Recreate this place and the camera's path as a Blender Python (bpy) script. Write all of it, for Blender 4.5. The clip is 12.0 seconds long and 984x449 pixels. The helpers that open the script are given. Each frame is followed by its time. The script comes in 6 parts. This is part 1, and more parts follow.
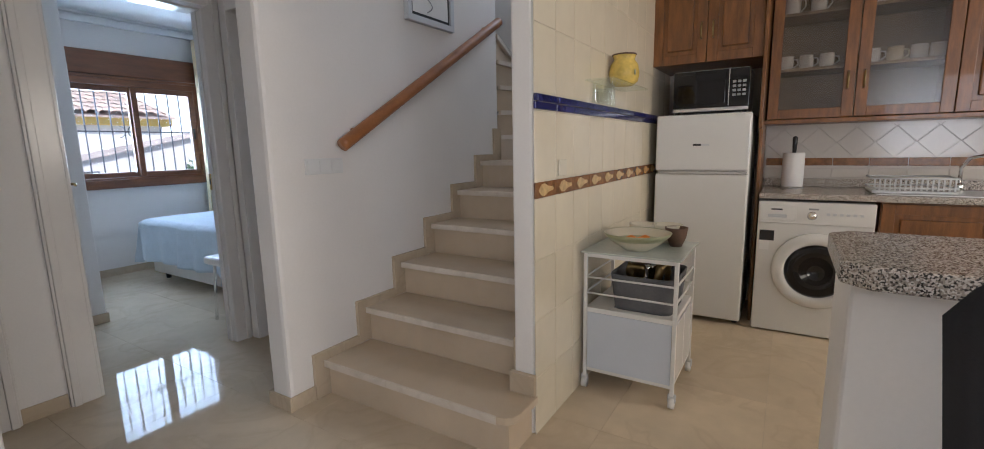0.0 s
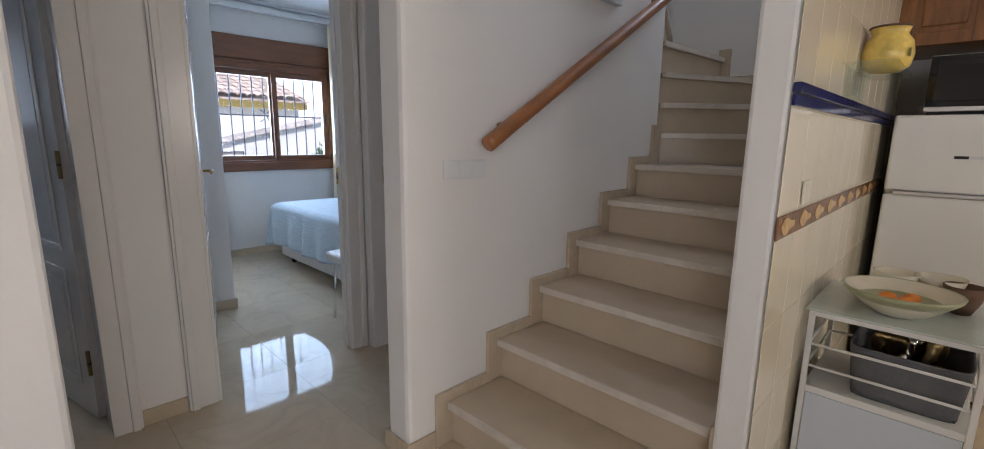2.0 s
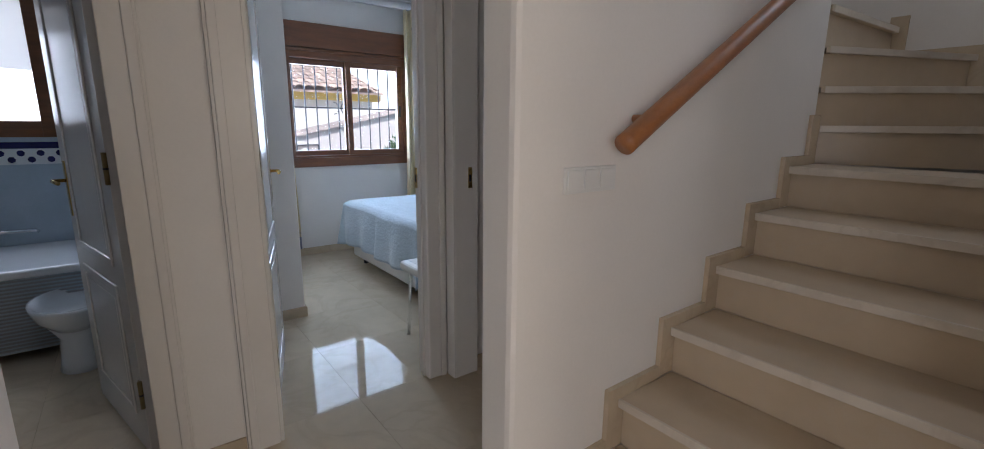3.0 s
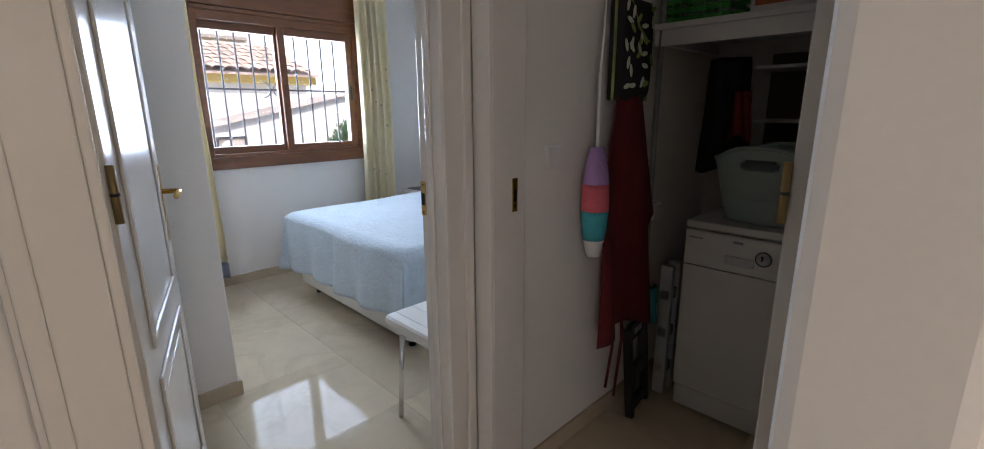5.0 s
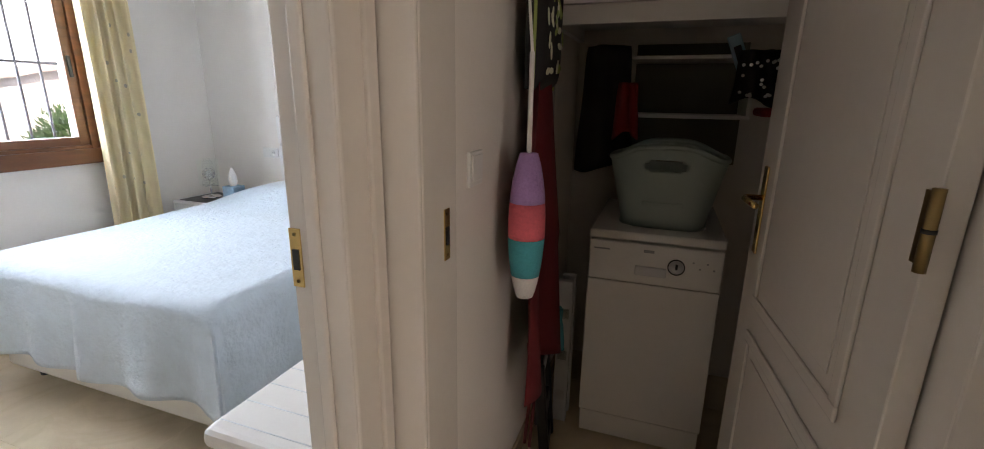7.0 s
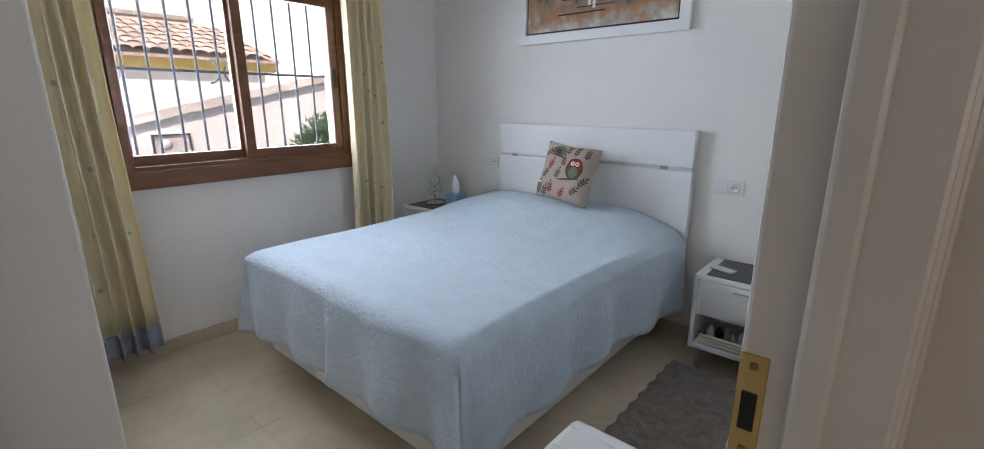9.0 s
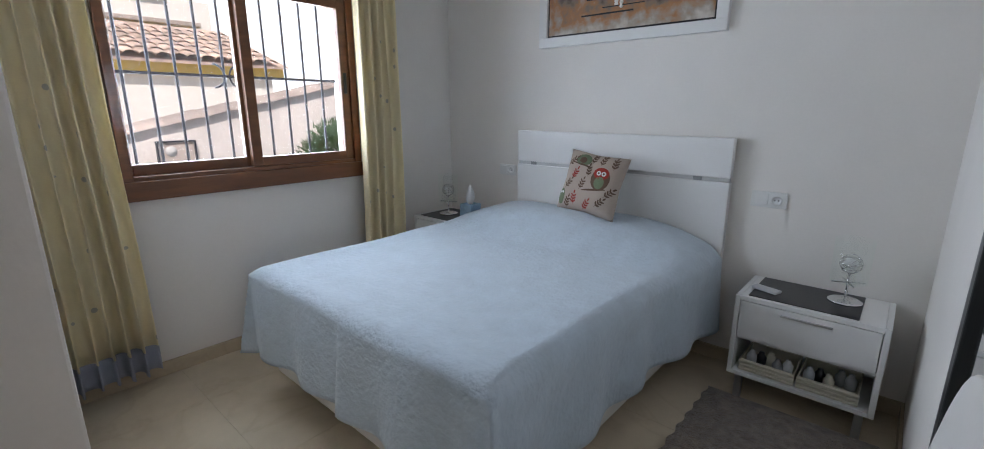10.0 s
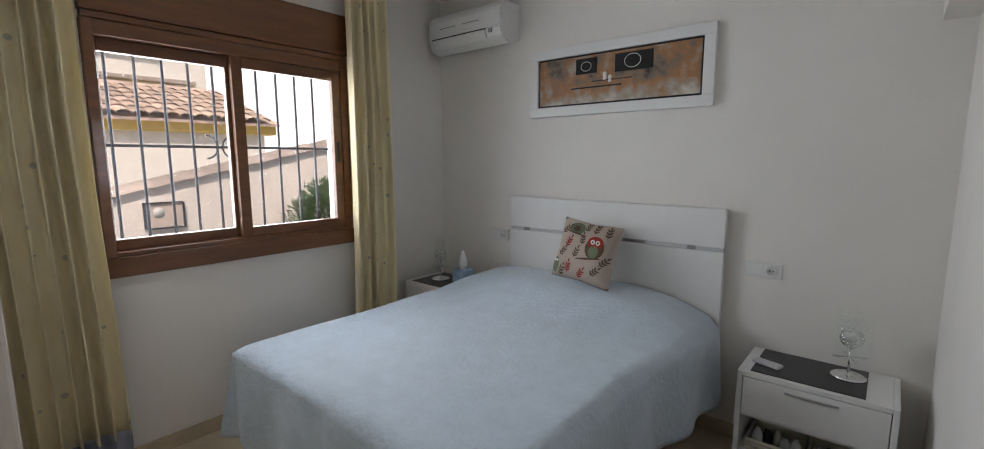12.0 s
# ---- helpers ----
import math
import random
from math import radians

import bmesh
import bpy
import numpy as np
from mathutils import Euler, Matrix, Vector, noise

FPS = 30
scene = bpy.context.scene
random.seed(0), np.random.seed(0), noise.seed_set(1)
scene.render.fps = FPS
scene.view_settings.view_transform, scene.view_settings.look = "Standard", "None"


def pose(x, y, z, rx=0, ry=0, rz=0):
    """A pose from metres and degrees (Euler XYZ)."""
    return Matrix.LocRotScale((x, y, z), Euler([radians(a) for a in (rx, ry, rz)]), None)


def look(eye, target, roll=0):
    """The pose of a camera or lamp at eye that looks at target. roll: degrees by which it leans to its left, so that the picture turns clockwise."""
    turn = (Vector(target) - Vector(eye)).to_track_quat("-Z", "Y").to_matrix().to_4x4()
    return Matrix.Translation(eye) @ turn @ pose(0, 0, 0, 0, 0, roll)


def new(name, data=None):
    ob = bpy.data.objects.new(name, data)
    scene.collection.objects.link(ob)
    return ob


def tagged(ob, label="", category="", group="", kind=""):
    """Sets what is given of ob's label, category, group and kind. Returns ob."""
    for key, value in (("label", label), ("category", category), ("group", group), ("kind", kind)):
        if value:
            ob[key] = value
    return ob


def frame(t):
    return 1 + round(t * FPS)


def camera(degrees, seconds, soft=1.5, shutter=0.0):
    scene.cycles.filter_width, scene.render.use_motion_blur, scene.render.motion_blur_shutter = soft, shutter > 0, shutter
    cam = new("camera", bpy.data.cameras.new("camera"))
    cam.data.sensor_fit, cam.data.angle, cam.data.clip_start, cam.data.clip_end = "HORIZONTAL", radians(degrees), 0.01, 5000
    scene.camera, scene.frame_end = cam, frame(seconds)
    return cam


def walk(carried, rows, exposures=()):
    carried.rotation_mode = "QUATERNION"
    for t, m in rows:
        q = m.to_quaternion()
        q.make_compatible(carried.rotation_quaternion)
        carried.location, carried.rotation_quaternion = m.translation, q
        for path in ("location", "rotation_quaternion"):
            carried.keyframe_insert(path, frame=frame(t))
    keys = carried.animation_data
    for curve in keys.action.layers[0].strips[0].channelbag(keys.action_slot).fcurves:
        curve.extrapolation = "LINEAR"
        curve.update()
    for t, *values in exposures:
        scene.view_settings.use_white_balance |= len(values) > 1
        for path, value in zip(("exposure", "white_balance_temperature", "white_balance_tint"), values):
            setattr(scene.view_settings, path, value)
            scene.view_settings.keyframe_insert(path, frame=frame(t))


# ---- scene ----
cam = camera(92.3, 12.0, soft=0.95)
PATH = [
    (0, (-0.268, 1.146, 1.218), (-1.316, 2.819, 0.896), -1.2),
    (0.5, (-0.348, 1.182, 1.233), (-1.415, 2.840, 0.897), -0.4),
    (1, (-0.452, 1.237, 1.249), (-1.627, 2.817, 0.900), -0.2),
    (1.5, (-0.584, 1.326, 1.262), (-1.863, 2.821, 0.904), 0.1),
    (2, (-0.785, 1.415, 1.274), (-2.163, 2.817, 0.908), 0.8),
    (2.5, (-1.019, 1.508, 1.291), (-2.493, 2.804, 0.906), 1.0),
    (3, (-1.266, 1.614, 1.294), (-2.818, 2.808, 0.886), 0.5),
    (3.2, (-1.379, 1.660, 1.291), (-2.954, 2.821, 0.875), 0.4),
    (4.8, (-2.157, 1.867, 1.295), (-3.616, 3.155, 0.836), -0.3),
    (5, (-2.232, 1.919, 1.288), (-3.613, 3.287, 0.820), -0.4),
    (5.5, (-2.405, 2.028, 1.290), (-3.520, 3.610, 0.783), -0.5),
    (6, (-2.512, 2.080, 1.284), (-3.459, 3.763, 0.765), 0.3),
    (6.5, (-2.653, 2.132, 1.293), (-3.381, 3.920, 0.770), 0.4),
    (7, (-2.793, 2.154, 1.296), (-3.442, 3.975, 0.780), 0.8),
    (7.5, (-2.928, 2.181, 1.309), (-3.645, 3.971, 0.780), 0.6),
    (7.7, (-2.984, 2.192, 1.316), (-3.789, 3.943, 0.783), 0.4),
    (9.3, (-3.324, 2.350, 1.292), (-4.616, 3.793, 0.795), -0.0),
    (9.5, (-3.362, 2.365, 1.301), (-4.655, 3.808, 0.803), -0.0),
    (10, (-3.442, 2.398, 1.292), (-4.729, 3.853, 0.817), 0.0),
    (10.5, (-3.470, 2.434, 1.316), (-4.764, 3.886, 0.849), 0.1),
    (11, (-3.488, 2.437, 1.351), (-4.774, 3.906, 0.917), 0.2),
    (11.5, (-3.477, 2.440, 1.381), (-4.769, 3.929, 1.044), -0.0),
    (12, (-3.491, 2.419, 1.394), (-4.769, 3.933, 1.121), -0.1),
]
EXPOSURES = [(0.0, 0.1, 5500, 12), (2.5, 0.0, 5650, 13), (3.2, -0.1, 5850, 14), (4.8, 0.2, 6200, 15), (5.5, 0.5, 6500, 16), (7.0, 0.85, 7200, 18), (7.7, 0.72, 7200, 18), (9.3, -0.15, 6650, 16), (10.5, -0.33, 6900, 16), (12.0, -0.55, 7500, 17)]
walk(cam, [(t, look(eye, target, roll)) for t, eye, target, roll in PATH], EXPOSURES)

# ---- world, sun, daylight at the windows, added fill lamps ----
SUN_ELEV, SUN_AZ = radians(46), radians(122)
world = bpy.data.worlds.new("sky")
scene.world = world
world.use_nodes = True
wn = world.node_tree.nodes
sky = wn.new("ShaderNodeTexSky")
sky.sky_type, sky.sun_disc = "NISHITA", False
sky.dust_density, sky.air_density = 1.6, 0.8
sky.sun_elevation, sky.sun_rotation = SUN_ELEV, SUN_AZ
world.node_tree.links.new(sky.outputs[0], wn["Background"].inputs[0])
wn["Background"].inputs[1].default_value = 0.15
sun = new("sun", bpy.data.lights.new("sun", "SUN"))
sun.data.energy, sun.data.angle, sun.data.color = 5.0, radians(0.5), (1.0, 0.94, 0.85)
sx, sy, sz = math.sin(SUN_AZ) * math.cos(SUN_ELEV), math.cos(SUN_AZ) * math.cos(SUN_ELEV), math.sin(SUN_ELEV)
sun.matrix_world = look((sx * 30, sy * 30, sz * 30), (0, 0, 0))


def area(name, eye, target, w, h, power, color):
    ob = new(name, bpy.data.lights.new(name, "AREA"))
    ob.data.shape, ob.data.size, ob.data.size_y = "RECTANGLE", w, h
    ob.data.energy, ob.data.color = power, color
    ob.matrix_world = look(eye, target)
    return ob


area("bedroom_window_daylight", (-6.36, 3.48, 1.46), (-3, 3.48, 1.30), 1.20, 0.98, 68, (0.66, 0.82, 1.0))
area("living_window_daylight", (1.5, -3.43, 1.35), (-0.6, 2, 1.0), 2.6, 1.9, 90, (1.0, 0.965, 0.93))
# unseen lamp added by the solid east wall to brighten the hall
area("living_side_window_daylight", (2.93, 0.7, 1.4), (0, 1.2, 1.2), 1.5, 1.3, 30, (1.0, 0.965, 0.93))
# added lamp for bluish light from upstairs; no window is built there
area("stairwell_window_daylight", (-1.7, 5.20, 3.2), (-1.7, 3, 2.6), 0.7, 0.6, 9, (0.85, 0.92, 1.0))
area("bathroom_window_daylight", (-5.5, 1.02, 1.55), (-3, 1.0, 1.0), 0.5, 0.6, 6, (0.85, 0.92, 1.0))
# added warm lamp by the solid east wall, stands in for a ceiling light
area("kitchen_window_daylight", (2.93, 3.9, 1.55), (0, 3.9, 1.0), 1.2, 1.0, 36, (1.0, 0.84, 0.62))


# ---- materials ----
def mat(name, color, rough=0.5, metal=0.0, vary=0.12, scale=6.0, fine=60.0, bump=0.1, spec=0.5, sheen=0.0, random_tint=0.0, coat=0.0, stretch=(1, 1, 1), bump_dist=0.002):
    m = bpy.data.materials.new(name)
    m.use_nodes = True
    nt = m.node_tree
    b = nt.nodes["Principled BSDF"]
    b.inputs["Roughness"].default_value, b.inputs["Metallic"].default_value = rough, metal
    b.inputs["Specular IOR Level"].default_value = spec
    b.inputs["Sheen Weight"].default_value = sheen
    b.inputs["Coat Weight"].default_value = coat
    geo = nt.nodes.new("ShaderNodeNewGeometry")
    mp = nt.nodes.new("ShaderNodeMapping")
    mp.inputs["Scale"].default_value = stretch
    nt.links.new(geo.outputs["Position"], mp.inputs["Vector"])
    n1, n2 = nt.nodes.new("ShaderNodeTexNoise"), nt.nodes.new("ShaderNodeTexNoise")
    n1.inputs["Scale"].default_value, n2.inputs["Scale"].default_value = scale, fine
    n1.inputs["Detail"].default_value, n2.inputs["Detail"].default_value = 6, 4
    for n in (n1, n2):
        nt.links.new(mp.outputs[0], n.inputs["Vector"])
    mx = nt.nodes.new("ShaderNodeMath")
    mx.operation = "MULTIPLY_ADD"
    nt.links.new(n2.outputs["Fac"], mx.inputs[0])
    mx.inputs[1].default_value = 0.35
    nt.links.new(n1.outputs["Fac"], mx.inputs[2])
    ramp = nt.nodes.new("ShaderNodeValToRGB")
    ramp.color_ramp.elements[0].position, ramp.color_ramp.elements[1].position = 0.4, 0.95
    c = Vector(color[:3])
    ramp.color_ramp.elements[0].color = (*[max(0, v * (1 - vary)) for v in c], 1)
    ramp.color_ramp.elements[1].color = (*[min(1, v * (1 + vary)) for v in c], 1)
    nt.links.new(mx.outputs[0], ramp.inputs[0])
    out = ramp.outputs[0]
    if random_tint:
        oi = nt.nodes.new("ShaderNodeObjectInfo")
        hs = nt.nodes.new("ShaderNodeHueSaturation")
        mr = nt.nodes.new("ShaderNodeMapRange")
        mr.inputs[3].default_value, mr.inputs[4].default_value = 1 - random_tint, 1 + random_tint
        nt.links.new(oi.outputs["Random"], mr.inputs[0])
        nt.links.new(mr.outputs[0], hs.inputs["Value"])
        nt.links.new(out, hs.inputs["Color"])
        out = hs.outputs[0]
    nt.links.new(out, b.inputs["Base Color"])
    if bump:
        bp = nt.nodes.new("ShaderNodeBump")
        bp.inputs["Strength"].default_value, bp.inputs["Distance"].default_value = bump, bump_dist
        nt.links.new(n2.outputs["Fac"], bp.inputs["Height"])
        nt.links.new(bp.outputs[0], b.inputs["Normal"])
    return m


def marble(name, color, vein, rough, random_tint=0.04, vein_scale=2.2):
    m = mat(name, color, rough, vary=0.10, scale=3.0, fine=14, bump=0.0, random_tint=random_tint)
    nt = m.node_tree
    b = nt.nodes["Principled BSDF"]
    src = b.inputs["Base Color"].links[0].from_socket
    geo = nt.nodes.new("ShaderNodeNewGeometry")
    oi = nt.nodes.new("ShaderNodeObjectInfo")
    add = nt.nodes.new("ShaderNodeVectorMath")
    sc = nt.nodes.new("ShaderNodeMath")
    sc.operation, sc.inputs[1].default_value = "MULTIPLY", 37.0
    nt.links.new(oi.outputs["Random"], sc.inputs[0])
    nt.links.new(geo.outputs["Position"], add.inputs[0])
    nt.links.new(sc.outputs[0], add.inputs[1])
    ns = nt.nodes.new("ShaderNodeTexNoise")
    ns.inputs["Scale"].default_value, ns.inputs["Detail"].default_value, ns.inputs["Distortion"].default_value = vein_scale, 8, 1.2
    nt.links.new(add.outputs[0], ns.inputs["Vector"])
    r = nt.nodes.new("ShaderNodeValToRGB")
    e = r.color_ramp.elements
    e[0].position, e[0].color = 0.46, (0, 0, 0, 1)
    e[1].position, e[1].color = 0.56, (0, 0, 0, 1)
    mid = e.new(0.505)
    mid.color = (0.26, 0.26, 0.26, 1)
    nt.links.new(ns.outputs["Fac"], r.inputs[0])
    mix = nt.nodes.new("ShaderNodeMix")
    mix.data_type = "RGBA"
    nt.links.new(r.outputs[0], mix.inputs["Factor"])
    nt.links.new(src, mix.inputs["A"])
    mix.inputs["B"].default_value = (*vein, 1)
    nt.links.new(mix.outputs["Result"], b.inputs["Base Color"])
    return m


def granite(name):
    m = mat(name, (0.4, 0.37, 0.33), 0.18, bump=0.0)
    nt = m.node_tree
    b = nt.nodes["Principled BSDF"]
    geo = nt.nodes.new("ShaderNodeNewGeometry")
    v = nt.nodes.new("ShaderNodeTexVoronoi")
    v.inputs["Scale"].default_value = 330
    nt.links.new(geo.outputs["Position"], v.inputs["Vector"])
    r = nt.nodes.new("ShaderNodeValToRGB")
    r.color_ramp.interpolation = "CONSTANT"
    e = r.color_ramp.elements
    e[0].position, e[0].color = 0.0, (0.06, 0.055, 0.05, 1)
    e[1].position, e[1].color = 0.22, (0.42, 0.37, 0.31, 1)
    for p, c in ((0.5, (0.62, 0.56, 0.50, 1)), (0.68, (0.24, 0.20, 0.17, 1)), (0.8, (0.7, 0.66, 0.6, 1))):
        k = e.new(p)
        k.color = c
    sep = nt.nodes.new("ShaderNodeSeparateColor")
    nt.links.new(v.outputs["Color"], sep.inputs[0])
    nt.links.new(sep.outputs[0], r.inputs[0])
    nt.links.new(r.outputs[0], b.inputs["Base Color"])
    return m


def spotted(name, base, spot, scale, cut, rough=0.8):
    m = mat(name, base, rough, vary=0.08, scale=5, fine=120, bump=0.25, sheen=0.3)
    nt = m.node_tree
    b = nt.nodes["Principled BSDF"]
    src = b.inputs["Base Color"].links[0].from_socket
    geo = nt.nodes.new("ShaderNodeNewGeometry")
    v = nt.nodes.new("ShaderNodeTexVoronoi")
    v.inputs["Scale"].default_value = scale
    nt.links.new(geo.outputs["Position"], v.inputs["Vector"])
    lt = nt.nodes.new("ShaderNodeMath")
    lt.operation, lt.inputs[1].default_value = "LESS_THAN", cut
    nt.links.new(v.outputs["Distance"], lt.inputs[0])
    mix = nt.nodes.new("ShaderNodeMix")
    mix.data_type = "RGBA"
    nt.links.new(lt.outputs[0], mix.inputs["Factor"])
    nt.links.new(src, mix.inputs["A"])
    mix.inputs["B"].default_value = (*spot, 1)
    nt.links.new(mix.outputs["Result"], b.inputs["Base Color"])
    return m


def glass(name, color=(1, 1, 1), rough=0.0, alpha_mix=0.88):
    m = bpy.data.materials.new(name)
    m.use_nodes = True
    nt = m.node_tree
    nt.nodes.remove(nt.nodes["Principled BSDF"])
    t, g, mix = nt.nodes.new("ShaderNodeBsdfTransparent"), nt.nodes.new("ShaderNodeBsdfGlossy"), nt.nodes.new("ShaderNodeMixShader")
    t.inputs[0].default_value, g.inputs[0].default_value = (*color, 1), (1, 1, 1, 1)
    g.inputs["Roughness"].default_value = rough
    mix.inputs[0].default_value = 1 - alpha_mix
    nt.links.new(t.outputs[0], mix.inputs[1])
    nt.links.new(g.outputs[0], mix.inputs[2])
    nt.links.new(mix.outputs[0], nt.nodes["Material Output"].inputs[0])
    return m


PLASTER = mat("white_plaster", (0.82, 0.78, 0.73), 0.75, vary=0.04, scale=2.0, fine=90, bump=0.15)
CEILING = mat("ceiling_paint", (0.80, 0.79, 0.77), 0.8, vary=0.03, bump=0.1)
GLOSS_WHITE = mat("white_lacquer", (0.80, 0.76, 0.71), 0.20, vary=0.04, scale=3, fine=40, bump=0.03)
FLOOR = marble("cream_marble_floor", (0.66, 0.55, 0.40), (0.50, 0.39, 0.26), 0.035, 0.05)
FLOOR.node_tree.nodes["Principled BSDF"].inputs["Specular IOR Level"].default_value = 0.06
GROUT = mat("floor_joint", (0.54, 0.45, 0.34), 0.5)
STEP = marble("beige_marble_step", (0.57, 0.46, 0.325), (0.56, 0.48, 0.38), 0.36, 0.03, 4.0)
NOSE = marble("pale_marble_edge", (0.66, 0.59, 0.50), (0.5, 0.42, 0.33), 0.35, 0.03, 4.0)
SKIRT = marble("marble_skirting", (0.57, 0.465, 0.33), (0.42, 0.33, 0.23), 0.25, 0.03, 4.0)
RAILWOOD = mat("varnished_pine", (0.33, 0.125, 0.035), 0.35, vary=0.28, scale=5, fine=50, bump=0.1, stretch=(6, 1, 3), coat=0.3)
WINWOOD = mat("iroko_window_wood", (0.17, 0.063, 0.022), 0.38, vary=0.3, scale=4, fine=40, bump=0.12, stretch=(8, 1, 8), coat=0.2)
OAK = mat("dark_oak", (0.19, 0.075, 0.016), 0.38, vary=0.45, scale=5, fine=55, bump=0.2, stretch=(7, 7, 1), coat=0.3)
BRASS = mat("polished_brass", (0.70, 0.50, 0.20), 0.22, 1.0, vary=0.1)
AGED_BRASS = mat("aged_brass", (0.30, 0.22, 0.10), 0.35, 1.0, vary=0.2)
CHROME = mat("chrome", (0.8, 0.8, 0.8), 0.08, 1.0, vary=0.03, bump=0)
STEEL = mat("brushed_steel", (0.62, 0.62, 0.62), 0.3, 1.0, vary=0.05)
IRON = mat("black_painted_iron", (0.03, 0.033, 0.045), 0.5, vary=0.2)
BLACK = mat("black_plastic", (0.012, 0.012, 0.013), 0.3, vary=0.1)
BLACK_GLOSS = mat("black_glass", (0.006, 0.006, 0.007), 0.04, vary=0.05, bump=0)
BLACK_MATT = mat("black_cloth", (0.015, 0.014, 0.015), 0.9, vary=0.25, fine=200, bump=0.3)
PLASTIC = mat("white_plastic", (0.78, 0.77, 0.74), 0.35, vary=0.02)
APPLIANCE = mat("white_enamel", (0.76, 0.75, 0.72), 0.22, vary=0.02, bump=0.02)
GREY_PLASTIC = mat("grey_plastic", (0.30, 0.31, 0.31), 0.45, vary=0.05)
PALE_GREY = mat("pale_grey_plastic", (0.60, 0.61, 0.62), 0.4, vary=0.04)
BASKET_GREEN = mat("grey_green_plastic", (0.34, 0.42, 0.39), 0.5, vary=0.05)
BEDSPREAD = mat("pale_blue_quilted_cotton", (0.52, 0.60, 0.67), 0.85, vary=0.07, scale=12, fine=44, bump=0.6, sheen=0.3, bump_dist=0.011)
BEDBASE = mat("white_leatherette", (0.76, 0.73, 0.69), 0.45, vary=0.04, fine=150, bump=0.1)
LAMINATE = mat("white_laminate", (0.80, 0.79, 0.77), 0.3, vary=0.02, bump=0.03)
CURTAIN = spotted("cream_curtain_cotton", (0.95, 0.82, 0.55), (0.50, 0.47, 0.42), 9.0, 0.11)
ctn = CURTAIN.node_tree
ctl, cmx = ctn.nodes.new("ShaderNodeBsdfTranslucent"), ctn.nodes.new("ShaderNodeMixShader")
ctl.inputs[0].default_value, cmx.inputs[0].default_value = (0.95, 0.86, 0.52, 1), 0.18
ctn.links.new(ctn.nodes["Principled BSDF"].outputs[0], cmx.inputs[1])
ctn.links.new(ctl.outputs[0], cmx.inputs[2])
ctn.links.new(cmx.outputs[0], ctn.nodes["Material Output"].inputs[0])
CURTAIN_HEM = mat("grey_blue_hem", (0.36, 0.38, 0.46), 0.9, vary=0.1, fine=150, bump=0.3)
RUG = mat("grey_shag", (0.30, 0.24, 0.19), 0.95, vary=0.45, scale=30, fine=150, bump=1.0, bump_dist=0.02, sheen=0.3)
GRANITE = granite("speckled_granite")
TILE = mat("cream_glazed_tile", (0.74, 0.67, 0.52), 0.10, vary=0.05, scale=4, fine=20, bump=0.05, random_tint=0.03)
TILE_GROUT = mat("tile_joint", (0.72, 0.65, 0.52), 0.7)
WHITE_TILE = mat("white_glazed_tile", (0.60, 0.56, 0.51), 0.10, vary=0.05, scale=4, bump=0.04, random_tint=0.03)
BLUE_TILE = mat("cobalt_tile", (0.015, 0.016, 0.11), 0.12, vary=0.25, random_tint=0.15)
DECOR = mat("ochre_decor_tile", (0.22, 0.095, 0.03), 0.2, vary=0.5, scale=28, fine=80, random_tint=0.1)
DECOR_LIGHT = mat("decor_leaf_glaze", (0.60, 0.40, 0.17), 0.2, vary=0.3, scale=30)
BATH_TILE = mat("pale_blue_tile", (0.45, 0.53, 0.60), 0.12, vary=0.06, random_tint=0.03)
CERAMIC = mat("white_sanitary_ceramic", (0.78, 0.79, 0.80), 0.08, vary=0.02, bump=0)
WINDOW_GLASS = glass("window_glass", alpha_mix=0.95)
FROSTED = bpy.data.materials.new("obscure_glass")
FROSTED.use_nodes = True
FROSTED.node_tree.nodes.remove(FROSTED.node_tree.nodes["Principled BSDF"])
tl = FROSTED.node_tree.nodes.new("ShaderNodeBsdfTranslucent")
tl.inputs[0].default_value = (0.95, 0.96, 0.97, 1)
FROSTED.node_tree.links.new(tl.outputs[0], FROSTED.node_tree.nodes["Material Output"].inputs[0])
CLEAR = glass("clear_glass", (0.99, 1.0, 0.995), 0.02, 0.96)
SHELF_GLASS = glass("green_edged_glass", (0.93, 0.96, 0.94), 0.05, 0.86)
CAB_GLASS = glass("ripple_glass", (0.80, 0.76, 0.70), 0.18, 0.965)
CAB_LINING = mat("beech_cabinet_lining", (0.27, 0.215, 0.15), 0.5, vary=0.15, stretch=(1, 1, 6))
MIRROR = mat("mirror_silver", (0.88, 0.88, 0.88), 0.01, 1.0, vary=0.0, bump=0)
YELLOW_GLAZE = mat("yellow_glazed_pottery", (0.72, 0.52, 0.12), 0.25, vary=0.3, scale=14)
CERAMIC_CREAM = mat("cream_pottery", (0.72, 0.67, 0.54), 0.25, vary=0.05)
OLIVE_GLAZE = mat("sage_green_glaze", (0.36, 0.37, 0.22), 0.3, vary=0.1)
ORANGE = mat("orange_fruit", (0.75, 0.25, 0.03), 0.5, vary=0.2)
